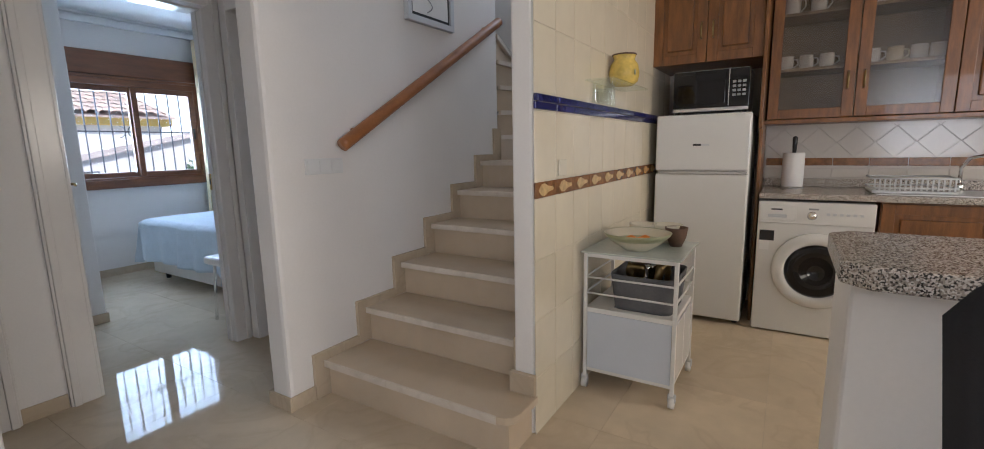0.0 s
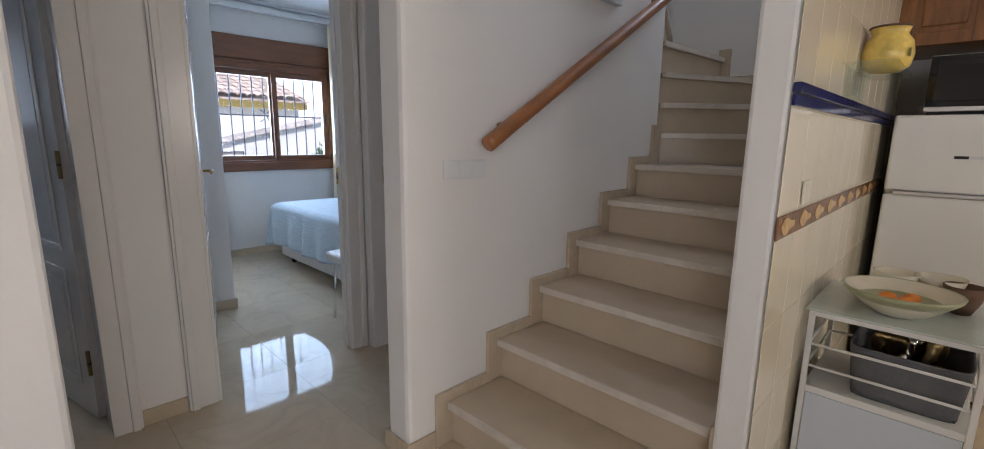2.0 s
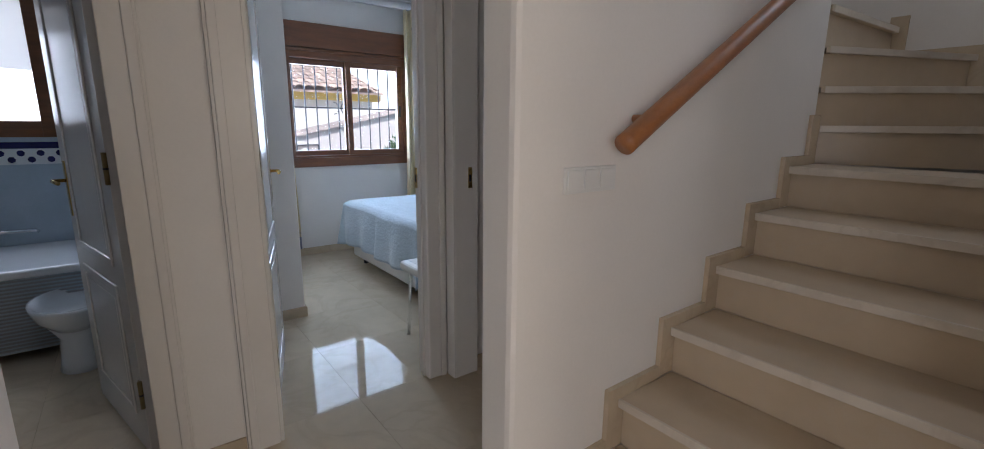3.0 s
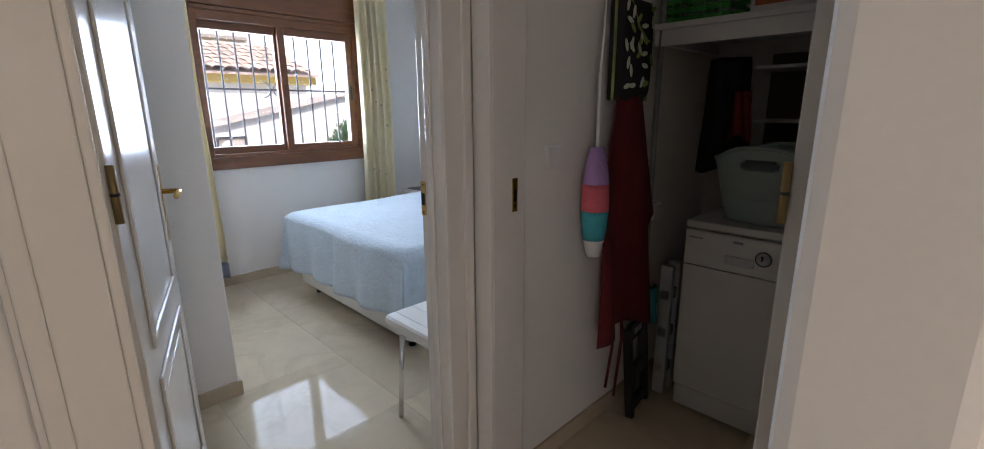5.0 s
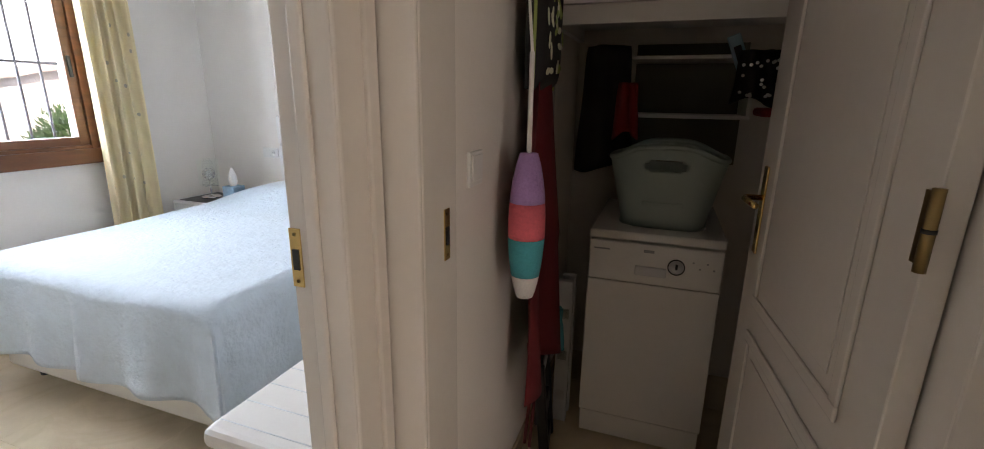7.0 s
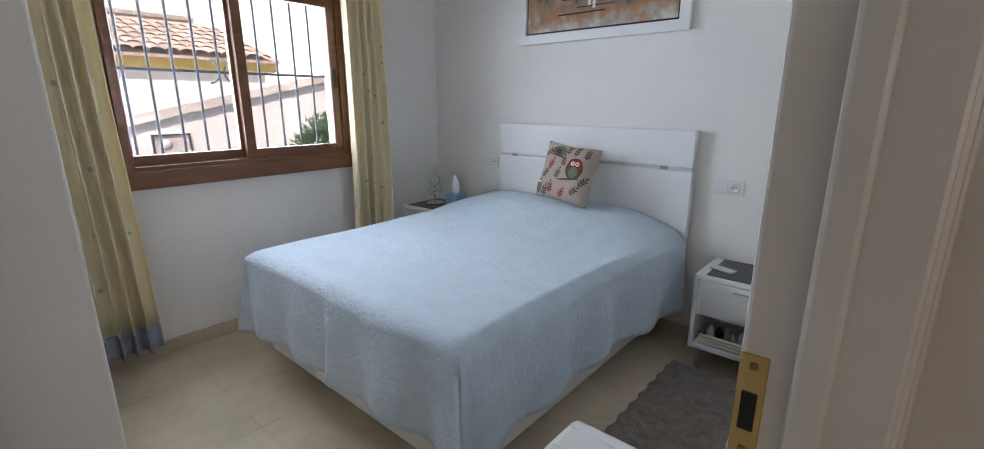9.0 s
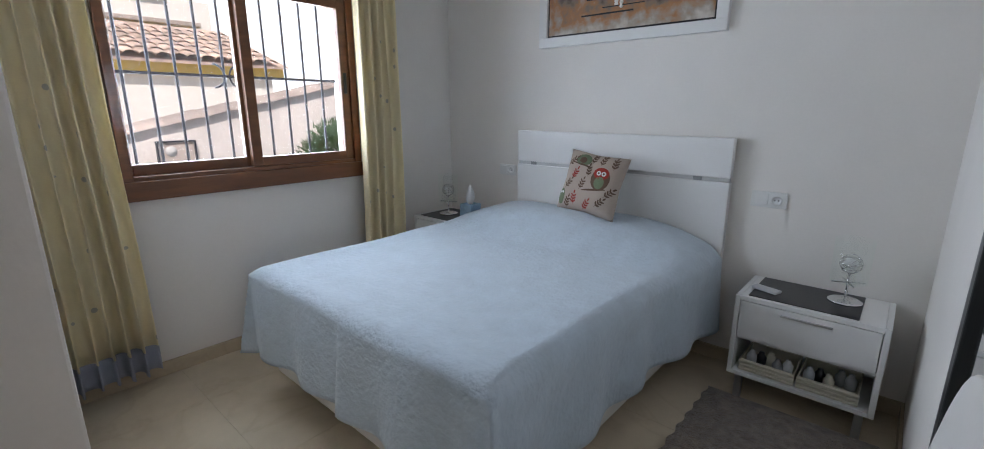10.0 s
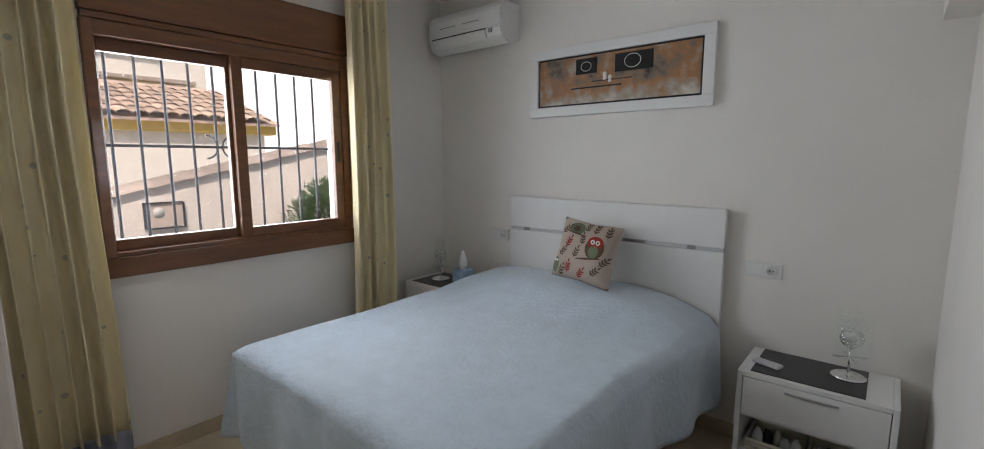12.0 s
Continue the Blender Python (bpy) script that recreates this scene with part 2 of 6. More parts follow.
GREY_WOVEN = mat("grey_woven_strap", (0.13, 0.13, 0.135), 0.8, vary=0.25, fine=90, bump=0.5)
MAROON = mat("maroon_cotton", (0.12, 0.008, 0.012), 0.9, vary=0.2, fine=150, bump=0.3)
RED = mat("red_cloth", (0.26, 0.015, 0.012), 0.8, vary=0.2)
GREEN_PLASTIC = mat("green_plastic", (0.05, 0.35, 0.04), 0.45, vary=0.1)
LEAF_WHITE = mat("cream_leaf_print", (0.70, 0.72, 0.58), 0.9, vary=0.2)
LEAF_GREEN = mat("lime_trim", (0.28, 0.36, 0.10), 0.9, vary=0.2)
TEAL = mat("teal_fleece", (0.05, 0.30, 0.34), 0.95, vary=0.3, fine=150, bump=1.0)
PINK = mat("coral_fleece", (0.62, 0.12, 0.15), 0.95, vary=0.3, fine=150, bump=1.0)
LILAC = mat("lilac_fleece", (0.40, 0.24, 0.50), 0.95, vary=0.3, fine=150, bump=1.0)
WHITE_FLEECE = mat("white_fleece", (0.70, 0.68, 0.66), 0.95, vary=0.2, fine=150, bump=1.0)
CUSHION = mat("cream_printed_cotton", (0.46, 0.37, 0.31), 0.9, vary=0.08, fine=160, bump=0.3)
OWL_RED = mat("red_owl_print", (0.32, 0.03, 0.02), 0.9, vary=0.2)
OWL_BROWN = mat("brown_print", (0.12, 0.07, 0.045), 0.9, vary=0.3)
OWL_GREEN = mat("olive_print", (0.14, 0.17, 0.10), 0.9, vary=0.3)
PAPER = mat("white_paper", (0.80, 0.79, 0.77), 0.8, vary=0.02)
PAINTING = mat("abstract_oil_paint", (0.34, 0.24, 0.17), 0.5, vary=0.75, scale=4.5, fine=16, bump=0.4)
pr = [n for n in PAINTING.node_tree.nodes if n.bl_idname == "ShaderNodeValToRGB"][0].color_ramp
pr.elements[0].position, pr.elements[0].color = 0.48, (0.05, 0.03, 0.02, 1)
pr.elements[1].position, pr.elements[1].color = 0.86, (0.62, 0.56, 0.50, 1)
for pp, pc in ((0.58, (0.22, 0.16, 0.12, 1)), (0.66, (0.40, 0.18, 0.07, 1)), (0.74, (0.38, 0.31, 0.25, 1))):
    pr.elements.new(pp).color = pc
STUCCO = mat("rough_stucco", (0.72, 0.68, 0.66), 0.9, vary=0.2, scale=1.4, fine=30, bump=0.6, bump_dist=0.01)
HOUSE_WHITE = mat("white_render", (0.78, 0.77, 0.74), 0.9, vary=0.05, bump=0.3)
HOUSE_YELLOW = mat("ochre_fascia_paint", (0.70, 0.52, 0.12), 0.8, vary=0.1)
TERRACOTTA = mat("terracotta_tile", (0.60, 0.46, 0.38), 0.85, vary=0.35, scale=5, fine=30, bump=0.4, random_tint=0.2)
CAP_TILE = mat("weathered_cap_tile", (0.42, 0.36, 0.33), 0.85, vary=0.35, scale=4, bump=0.4, random_tint=0.15)
FOLIAGE = mat("conifer_leaf", (0.05, 0.11, 0.035), 0.7, vary=0.5, scale=8)
BARK = mat("bark", (0.12, 0.08, 0.05), 0.9, vary=0.3)
EARTH = mat("pale_paving", (0.42, 0.38, 0.33), 0.9, vary=0.2, scale=0.8)


# ---- building helpers ----
def finish(bm, smooth=False):
    bmesh.ops.recalc_face_normals(bm, faces=bm.faces)
    if smooth:
        for f in bm.faces:
            f.smooth = True
    return bm


def mesh_of(name, bm, material):
    me = bpy.data.meshes.new(name)
    bm.to_mesh(me)
    bm.free()
    me.materials.append(material)
    return me


def part(name, bm, material, parent, label=""):
    ob = new(name, mesh_of(name, bm, material))
    ob.parent = parent
    if label:
        ob["label"] = label
    return ob


def piece(name, me, parent, m):
    ob = new(name, me)
    ob.parent = parent
    ob.matrix_basis = m
    return ob


def thing(name, at, label, category, rz=0.0, group="", kind=""):
    ob = new(name)
    ob.matrix_basis = pose(*at, 0, 0, rz)
    return tagged(ob, label, category, group, kind)


def box(x0, x1, y0, y1, z0, z1, bevel=0.0, bm=None, seg=2):
    b = bmesh.new()
    bmesh.ops.create_cube(b, size=1.0)
    bmesh.ops.scale(b, vec=(x1 - x0, y1 - y0, z1 - z0), verts=b.verts)
    bmesh.ops.translate(b, vec=((x0 + x1) / 2, (y0 + y1) / 2, (z0 + z1) / 2), verts=b.verts)
    if bevel:
        bmesh.ops.bevel(b, geom=b.edges[:], offset=bevel, segments=seg, affect="EDGES", profile=0.5)
    return merge(b, bm)


def merge(b, bm):
    if bm is None:
        return b
    me = bpy.data.meshes.new("tmp")
    b.to_mesh(me)
    b.free()
    bm.from_mesh(me)
    bpy.data.meshes.remove(me)
    return bm


def lathe(profile, n=24, at=(0, 0, 0), bm=None):
    b = bmesh.new()
    rings = []
    for r, z in profile:
        rings.append([b.verts.new((at[0] + max(r, 1e-4) * math.cos(2 * math.pi * i / n), at[1] + max(r, 1e-4) * math.sin(2 * math.pi * i / n), at[2] + z)) for i in range(n)])
    for a, c in zip(rings, rings[1:]):
        for i in range(n):
            b.faces.new((a[i], a[(i + 1) % n], c[(i + 1) % n], c[i]))
    b.faces.new(rings[0][::-1])
    b.faces.new(rings[-1])
    finish(b, True)
    return merge(b, bm)


def tube(points, r, n=10, bm=None):
    b = bmesh.new()
    pts = [Vector(p) for p in points]
    rings = []
    for i, p in enumerate(pts):
        d = (pts[min(i + 1, len(pts) - 1)] - pts[max(i - 1, 0)]).normalized()
        u = d.orthogonal().normalized() if i == 0 else (u - d * u.dot(d)).normalized()
        v = d.cross(u)
        rings.append([b.verts.new(p + r * (u * math.cos(2 * math.pi * k / n) + v * math.sin(2 * math.pi * k / n))) for k in range(n)])
    for a, c in zip(rings, rings[1:]):
        for k in range(n):
            b.faces.new((a[k], a[(k + 1) % n], c[(k + 1) % n], c[k]))
    b.faces.new(rings[0][::-1])
    b.faces.new(rings[-1])
    finish(b, True)
    return merge(b, bm)


def prism(poly, z0, z1, bevel=0.0, bm=None):
    b = bmesh.new()
    lo = [b.verts.new((x, y, z0)) for x, y in poly]
    hi = [b.verts.new((x, y, z1)) for x, y in poly]
    n = len(poly)
    b.faces.new(lo[::-1])
    b.faces.new(hi)
    for i in range(n):
        b.faces.new((lo[i], lo[(i + 1) % n], hi[(i + 1) % n], hi[i]))
    finish(b)
    if bevel:
        bmesh.ops.bevel(b, geom=b.edges[:], offset=bevel, segments=2, affect="EDGES", profile=0.5)
    return merge(b, bm)


def structure(name, bm, material, label, category):
    return tagged(new(name, mesh_of(name, bm, material)), label, category, kind="structure")


def turned(bm, m):
    bmesh.ops.transform(bm, matrix=m, verts=bm.verts)
    return bm


def sheet(nu, nv, f):
    b = bmesh.new()
    g = [[b.verts.new(f(i / nu, j / nv)) for j in range(nv + 1)] for i in range(nu + 1)]
    for i in range(nu):
        for j in range(nv):
            b.faces.new((g[i][j], g[i + 1][j], g[i + 1][j + 1], g[i][j + 1]))
    return finish(b, True)


def thicken(ob, t):
    md = ob.modifiers.new("thickness", "SOLIDIFY")
    md.thickness, md.offset = t, 1.0
    return ob


# ---- the shell ----
H = 2.55
floor = structure("floor", box(-6.25, 3.0, -3.5, 5.25, -0.12, -0.004), GROUT, "polished cream marble tile floor", "floor")
w = box(-6.27, -6.07, 1.75, 2.886, 0, H)
box(-6.27, -6.07, 4.08, 5.0, 0, H, bm=w)
box(-6.27, -6.07, 2.886, 4.08, 0, 0.906, bm=w)
box(-6.27, -6.07, 2.886, 4.08, 1.984, H, bm=w)
structure("wall_west", w, PLASTER, "white plastered bedroom wall with window opening", "wall")
structure("wall_north", box(-6.07, -3.30, 4.90, 5.05, 0, H), PLASTER, "white plastered wall behind the bed", "wall")
structure("wall_bedroom_east", box(-3.30, -3.20, 2.86, 4.90, 0, H), PLASTER, "white plastered partition between bedroom and store", "wall")
structure("wall_wardrobe", box(-6.07, -4.475, 1.78, 2.468, 0, H, 0.006), PLASTER, "white plastered projecting wall in the bedroom", "wall")
structure("wall_bedroom_south", box(-4.475, -3.37, 1.66, 1.78, 0, H), PLASTER, "white plastered bedroom wall by the door", "wall")
w = box(-3.37, -3.19, 1.60, 2.00, 0, H)
box(-3.37, -3.19, -0.5, 0.84, 0, H, bm=w)
box(-3.37, -3.19, 0.84, 1.60, 2.07, H, bm=w)
box(-3.37, -3.19, 2.00, 2.76, 2.07, H, bm=w)
box(-3.345, -3.255, 2.76, 2.86, 0, H, bm=w)
structure("wall_hall_west", w, PLASTER, "white plastered hall wall with two doorways", "wall")
w = box(-3.255, -3.17, 2.86, 2.98, 0, H)
box(-3.17, -2.40, 2.86, 2.98, 2.07, H, bm=w)
box(-2.40, -2.33, 2.86, 2.98, 0, H, bm=w)
structure("wall_store_front", w, PLASTER, "white plastered wall with the store doorway", "wall")
structure("wall_stair", box(-2.33, -2.187, 2.39, 4.33, 0, 3.7, 0.02), PLASTER, "white plastered stair wall with rounded corner", "wall")
structure("wall_store_back", box(-3.20, -2.33, 4.45, 4.55, 0, 1.86), PLASTER, "white plastered back wall of the store", "wall")
structure("ceiling_store", box(-3.20, -2.33, 2.98, 4.45, 1.90, 1.96), CEILING, "low sloping white store ceiling", "ceiling")
structure("wall_kitchen_stair", box(-1.205, -1.112, 2.80, 5.25, 0, 3.7, 0.012), PLASTER, "white plastered wall between stair and kitchen", "wall")
structure("wall_stair_back", box(-3.3, -1.205, 5.25, 5.35, 0, 3.7), PLASTER, "white plastered wall at the head of the stair", "wall")
structure("wall_stair_west", box(-3.4, -3.3, 4.55, 5.25, 1.9, 3.7), PLASTER, "white plastered upper stair wall", "wall")
structure("wall_stair_south_upper", box(-3.3, -2.33, 4.33, 4.43, 1.97, 3.7), PLASTER, "white plastered wall over the store", "wall")
structure("ceiling_stair", box(-3.4, -1.1, 2.3, 5.35, 3.7, 3.8), CEILING, "white stairwell ceiling", "ceiling")
structure("wall_stair_upper_front", box(-2.33, -1.112, 2.25, 2.42, 2.65, 3.7), PLASTER, "white plastered wall over the stair foot", "wall")
# out of view; added to shut a gap where sun fell on the steps
structure("wall_stair_upper_side", box(-1.205, -1.112, 2.42, 2.80, 2.56, 3.7), PLASTER, "unseen white wall piece keeping sun off the stair", "wall")
structure("wall_kitchen_north", box(-1.112, 3.0, 5.20, 5.35, 0, H), PLASTER, "kitchen wall behind the worktop", "wall")
structure("wall_east", box(3.0, 3.15, -3.5, 5.35, 0, H), PLASTER, "white plastered living room wall", "wall")
structure("wall_south", box(-3.4, 3.15, -3.65, -3.5, 0, H), PLASTER, "white plastered living room wall", "wall")
structure("wall_living_west", box(-2.18, -2.06, -3.5, 1.44, 0, H, 0.015), PLASTER, "white plastered wall end beside the hall", "wall")
structure("wall_hall_south", box(-3.19, -2.18, -0.5, -0.4, 0, H), PLASTER, "white plastered hall end wall", "wall")
c = box(-6.27, -2.33, -0.6, 5.0, H, H + 0.1)
box(-2.33, 3.1, -3.6, 2.35, H, H + 0.1, bm=c)
box(-1.112, 3.1, 2.35, 5.3, H, H + 0.1, bm=c)
structure("ceiling", c, CEILING, "smooth white painted ceiling", "ceiling")
# stepped cornice along the bedroom walls
k = box(-6.07, -5.99, 2.468, 4.90, H - 0.05, H)
box(-6.07, -5.95, 2.468, 4.90, H - 0.02, H + 0.001, bm=k)
box(-5.99, -3.30, 4.82, 4.90, H - 0.05, H, bm=k)
box(-5.95, -3.30, 4.78, 4.82, H - 0.02, H + 0.001, bm=k)
structure("cornice_trim", k, CEILING, "white stepped plaster cornice", "trim")
# bathroom shell
w = box(-5.6, -5.46, -0.5, 0.62, 0, H)
box(-5.6, -5.46, 1.28, 1.66, 0, H, bm=w)
box(-5.6, -5.46, 0.62, 1.28, 0, 1.20, bm=w)
box(-5.6, -5.46, 0.62, 1.28, 2.1, H, bm=w)
structure("wall_bath_west", w, BATH_TILE, "pale blue tiled bathroom wall", "wall")
structure("wall_bath_north", box(-5.46, -3.37, 1.645, 1.66, 0, H), BATH_TILE, "pale blue tiled bathroom wall", "wall")
structure("wall_bath_south", box(-5.46, -3.37, -0.6, -0.5, 0, H), BATH_TILE, "pale blue tiled bathroom wall", "wall")

# skirtings, 75 mm high marble
def skirting(x0, x1, y0, y1):
    structure("baseboard", box(x0, x1, y0, y1, 0, 0.072, 0.002, seg=1), SKIRT, "cream marble skirting board", "skirting")


skirting(-6.07, -6.058, 2.468, 4.888)
skirting(-6.07, -3.30, 4.888, 4.90)
skirting(-3.312, -3.30, 2.87, 4.888)
skirting(-4.475, -4.463, 1.792, 2.471)
skirting(-6.058, -4.463, 2.468, 2.480)
skirting(-3.19, -3.178, 1.69, 1.862)
skirting(-2.345, -2.175, 2.378, 2.39)
skirting(-2.345, -2.33, 2.39, 2.80)
skirting(-2.187, -2.175, 2.39, 2.53)
skirting(-2.06, -2.048, -3.4, 1.452)
skirting(-3.20, -3.188, 2.99, 4.44)
skirting(-2.192, -2.06, 1.44, 1.452)


# ---- staircase ----
RISE, GO, Y1 = 0.187, 0.292, 2.575
XL, XR = -2.187, -1.205
stair = thing("staircase", (0, 0, 0), "beige marble staircase with pale nosings rising between white walls", "staircase")
for n in range(1, 7):
    y, z = Y1 + (n - 1) * GO, n * RISE
    back = y + GO + 0.03 if n < 6 else 4.36
    if n == 1:
        poly = [(XL + 0.02, y), (-1.16, y)] + [(-1.16 + 0.07 * math.sin(a), y + 0.07 - 0.07 * math.cos(a)) for a in (0.5, 1.0, 1.57)] + [(-1.09, 2.795), (XR, 2.795), (XR, back), (XL + 0.02, back)]
        part("tread", prism(poly, z - 0.032, z, 0.004), STEP, stair)
        part("nosing", box(XL + 0.021, -1.165, y - 0.003, y + 0.006, z - 0.033, z + 0.001, 0.002), NOSE, stair, "pale marble nosing")
        part("riser", box(XL + 0.02, -1.125, y + 0.03, back, 0, z - 0.032), STEP, stair)
    else:
        part("tread", box(XL + 0.02, XR, y, back, z - 0.03, z, 0.004), STEP, stair)
        part("nosing", box(XL + 0.021, XR - 0.001, y - 0.003, y + 0.006, z - 0.031, z + 0.001, 0.002), NOSE, stair, "pale marble nosing")
        part("riser", box(XL + 0.02, XR, y + 0.03, back, z - RISE, z - 0.03), STEP, stair)
    part("stair_skirting", box(XL, XL + 0.02, y - 0.075 + 0.02, y + GO - 0.075 + 0.02, max(0, z - RISE - 0.0), z + 0.045, 0.002), SKIRT, stair, "stepped marble stair skirting")
    if n > 1:
        part("stair_skirting", box(XR - 0.012, XR, max(2.81, y - 0.055), y + GO - 0.055, z - RISE, z + 0.045, 0.002), SKIRT, stair)
part("stair_skirting", box(-1.218, -1.10, 2.775, 2.80, RISE, RISE + 0.09, 0.003), SKIRT, stair)


def winder(n, a0, a1):
    px, py = XL + 0.0, 4.335
    def ray(a):
        c, s = math.cos(radians(a)), math.sin(radians(a))
        d = min([(XR - px) / c if c > 1e-6 else 99, (5.25 - py) / s if s > 1e-6 else 99, (px + 3.3) / -c if c < -1e-6 else 99])
        return (px + d * c, py + d * s)
    poly = [(px, py), ray(a0)]
    ca = math.degrees(math.atan2(5.25 - py, XR - px))
    if a0 < ca < a1:
        poly.append((XR, 5.25))
    poly.append(ray(a1))
    z = n * RISE
    part("tread", prism(poly, z - 0.03, z, 0.003), STEP, stair)
    (ax, ay), (bx, by) = poly[0], poly[1]
    ln = math.hypot(bx - ax, by - ay)
    part("nosing", turned(box(0.02, ln - 0.02, -0.003, 0.006, z - 0.031, z + 0.001, 0.002), pose(ax, ay, 0, 0, 0, a0)), NOSE, stair, "pale marble nosing")
    nx, ny = -math.sin(radians(a0)) * 0.03, math.cos(radians(a0)) * 0.03
    body = [(poly[0][0] + nx, poly[0][1] + ny), (poly[1][0] + nx * 0.9, poly[1][1] + ny * 0.2 if abs(poly[1][0] - XR) > 0.01 else poly[1][1] + 0.03)] + poly[2:]
    body = [(min(x, XR), min(y, 5.25)) for x, y in body]
    part("riser", prism(body, z - RISE - 0.001, z - 0.03), STEP, stair)


for n, a0, a1 in ((7, 24, 62), (8, 47, 80), (9, 66, 112), (10, 87, 150), (11, 112, 175)):
    winder(n, a0, a1)
part("stair_skirting", box(-2.187, -2.10, 5.232, 5.25, 9 * RISE, 10 * RISE + 0.06, 0.002), SKIRT, stair)
part("stair_skirting", box(-2.10, -1.205, 5.232, 5.25, 8 * RISE, 9 * RISE + 0.05, 0.002), SKIRT, stair)
part("stair_skirting", box(-2.187, -2.170, 4.24, 4.34, 6 * RISE, 7 * RISE + 0.05, 0.002), SKIRT, stair)

rail = thing("handrail", (-2.125, 2.77, 1.255), "varnished round pine handrail pegged to the stair wall", "handrail")
rdir = Vector((0, 1.47, 0.85))
part("rail", tube([Vector((0, -0.02, -0.012)), (0, 0, 0), rdir * 0.5, rdir, rdir * 1.012], 0.032, 18), RAILWOOD, rail)
for q in (0.07, 0.93):
    p = rdir * q
    part("bracket", tube([p, p + Vector((-0.03, 0, 0.005)), p + Vector((-0.064, 0, 0.005))], 0.013, 10), RAILWOOD, rail)


def switch_plate(at, w, h, rockers, axis, label, socket=False):
    t = thing("light_switch", at, label, "switch")
    def b(u0, u1, v0, v1, d0, d1, bev):
        if axis == "x":
            return box(d0, d1, u0, u1, v0, v1, bev)
        return box(u0, u1, -d1, -d0, v0, v1, bev)
    part("plate", b(-w / 2, w / 2, -h / 2, h / 2, 0, 0.009, 0.003), PLASTIC, t)
    s = (w - 0.016) / rockers
    for i in range(rockers):
        u = -w / 2 + 0.008 + i * s
        if socket and i == rockers - 1:
            r = lathe([(0.024, 0), (0.024, 0.004), (0.019, 0.004), (0.018, -0.004), (0.0, -0.004)], 20)
            turned(r, (Matrix.Translation((u + s / 2, -0.010, 0)) @ Matrix.Rotation(radians(90), 4, "X")))
            part("socket", r, PLASTIC, t, "round recessed socket")
            for dx in (-0.008, 0.008):
                part("hole", box(u + s / 2 + dx - 0.003, u + s / 2 + dx + 0.003, -0.0115, -0.0085, -0.003, 0.003), BLACK, t)
        else:
            part("rocker", b(u + 0.002, u + s - 0.002, -h / 2 + 0.012, h / 2 - 0.008, 0.009, 0.013, 0.002), PLASTIC, t)
    return t


switch_plate((-2.187, 2.68, 1.145), 0.22, 0.075, 3, "x", "white triple light switch plate on the stair wall")
switch_plate((-3.915, 4.90, 0.878), 0.15, 0.075, 2, "y", "white switch and socket plate beside the bed", True)
switch_plate((-5.505, 4.90, 0.888), 0.14, 0.072, 2, "y", "white switch and socket plate near the window corner", True)
switch_plate((-3.20, 3.16, 1.14), 0.08, 0.08, 1, "x", "white single light switch inside the store")


# ---- doors ----
def door_leaf(name, hinge, angle, width, label, flip, thick=0.038, height=2.03):
    t = thing(name, (hinge[0], hinge[1], 0.008), label, "door", angle)
    leaf = part("leaf", box(0, width, -thick / 2, thick / 2, 0, height, 0.003), GLOSS_WHITE, t)
    for s in (-1, 1):
        f = s * thick / 2
        for z0, z1 in ((0.14, 0.68), (0.755, 1.90)):
            for a0, a1, b0, b1 in ((0.11, width - 0.11, z0, z0 + 0.03), (0.11, width - 0.11, z1 - 0.03, z1), (0.11, 0.14, z0 + 0.03, z1 - 0.03), (width - 0.14, width - 0.11, z0 + 0.03, z1 - 0.03)):
                part("moulding", box(a0, a1, min(f, f + s * 0.008), max(f, f + s * 0.008), b0, b1, 0.0035), GLOSS_WHITE, leaf)
            part("panel", box(0.17, width - 0.17, min(f, f + s * 0.003), max(f, f + s * 0.003), z0 + 0.06, z1 - 0.06, 0.001), GLOSS_WHITE, leaf)
        hd = part("handle", box(width - 0.072, width - 0.042, min(f, f + s * 0.006), max(f, f + s * 0.006), 0.885, 1.125, 0.003), BRASS, t, "brass lever handle on a long plate")
        part("lever", tube([(width - 0.057, f, 1.04), (width - 0.057, f + s * 0.045, 1.04), (width - 0.075, f + s * 0.052, 1.04), (width - 0.17, f + s * 0.05, 1.038)], 0.008, 10), BRASS, hd)
    for z in (0.22, 1.08, 1.85):
        hy = flip * thick / 2 + flip * 0.006
        hg = part("hinge", tube([(-0.006, hy, z - 0.006), (-0.006, hy, z + 0.106)], 0.008, 10), AGED_BRASS, t, "aged brass butt hinge")
        part("hinge_plate", box(0.0, 0.026, min(flip * thick / 2, hy) - 0.001, max(flip * thick / 2, hy) - 0.003, z, z + 0.10, 0.001), AGED_BRASS, hg)
        part("knuckle_seam", tube([(-0.006, hy, z + 0.047), (-0.006, hy, z + 0.053)], 0.0088, 10), BLACK, hg)
    return t


door_leaf("door_bedroom", (-3.375, 2.012), 164, 0.72, "open white panelled bedroom door with brass lever", -1)
door_leaf("door_bathroom", (-3.38, 1.575), 194, 0.71, "open white panelled bathroom door with brass lever", 1)
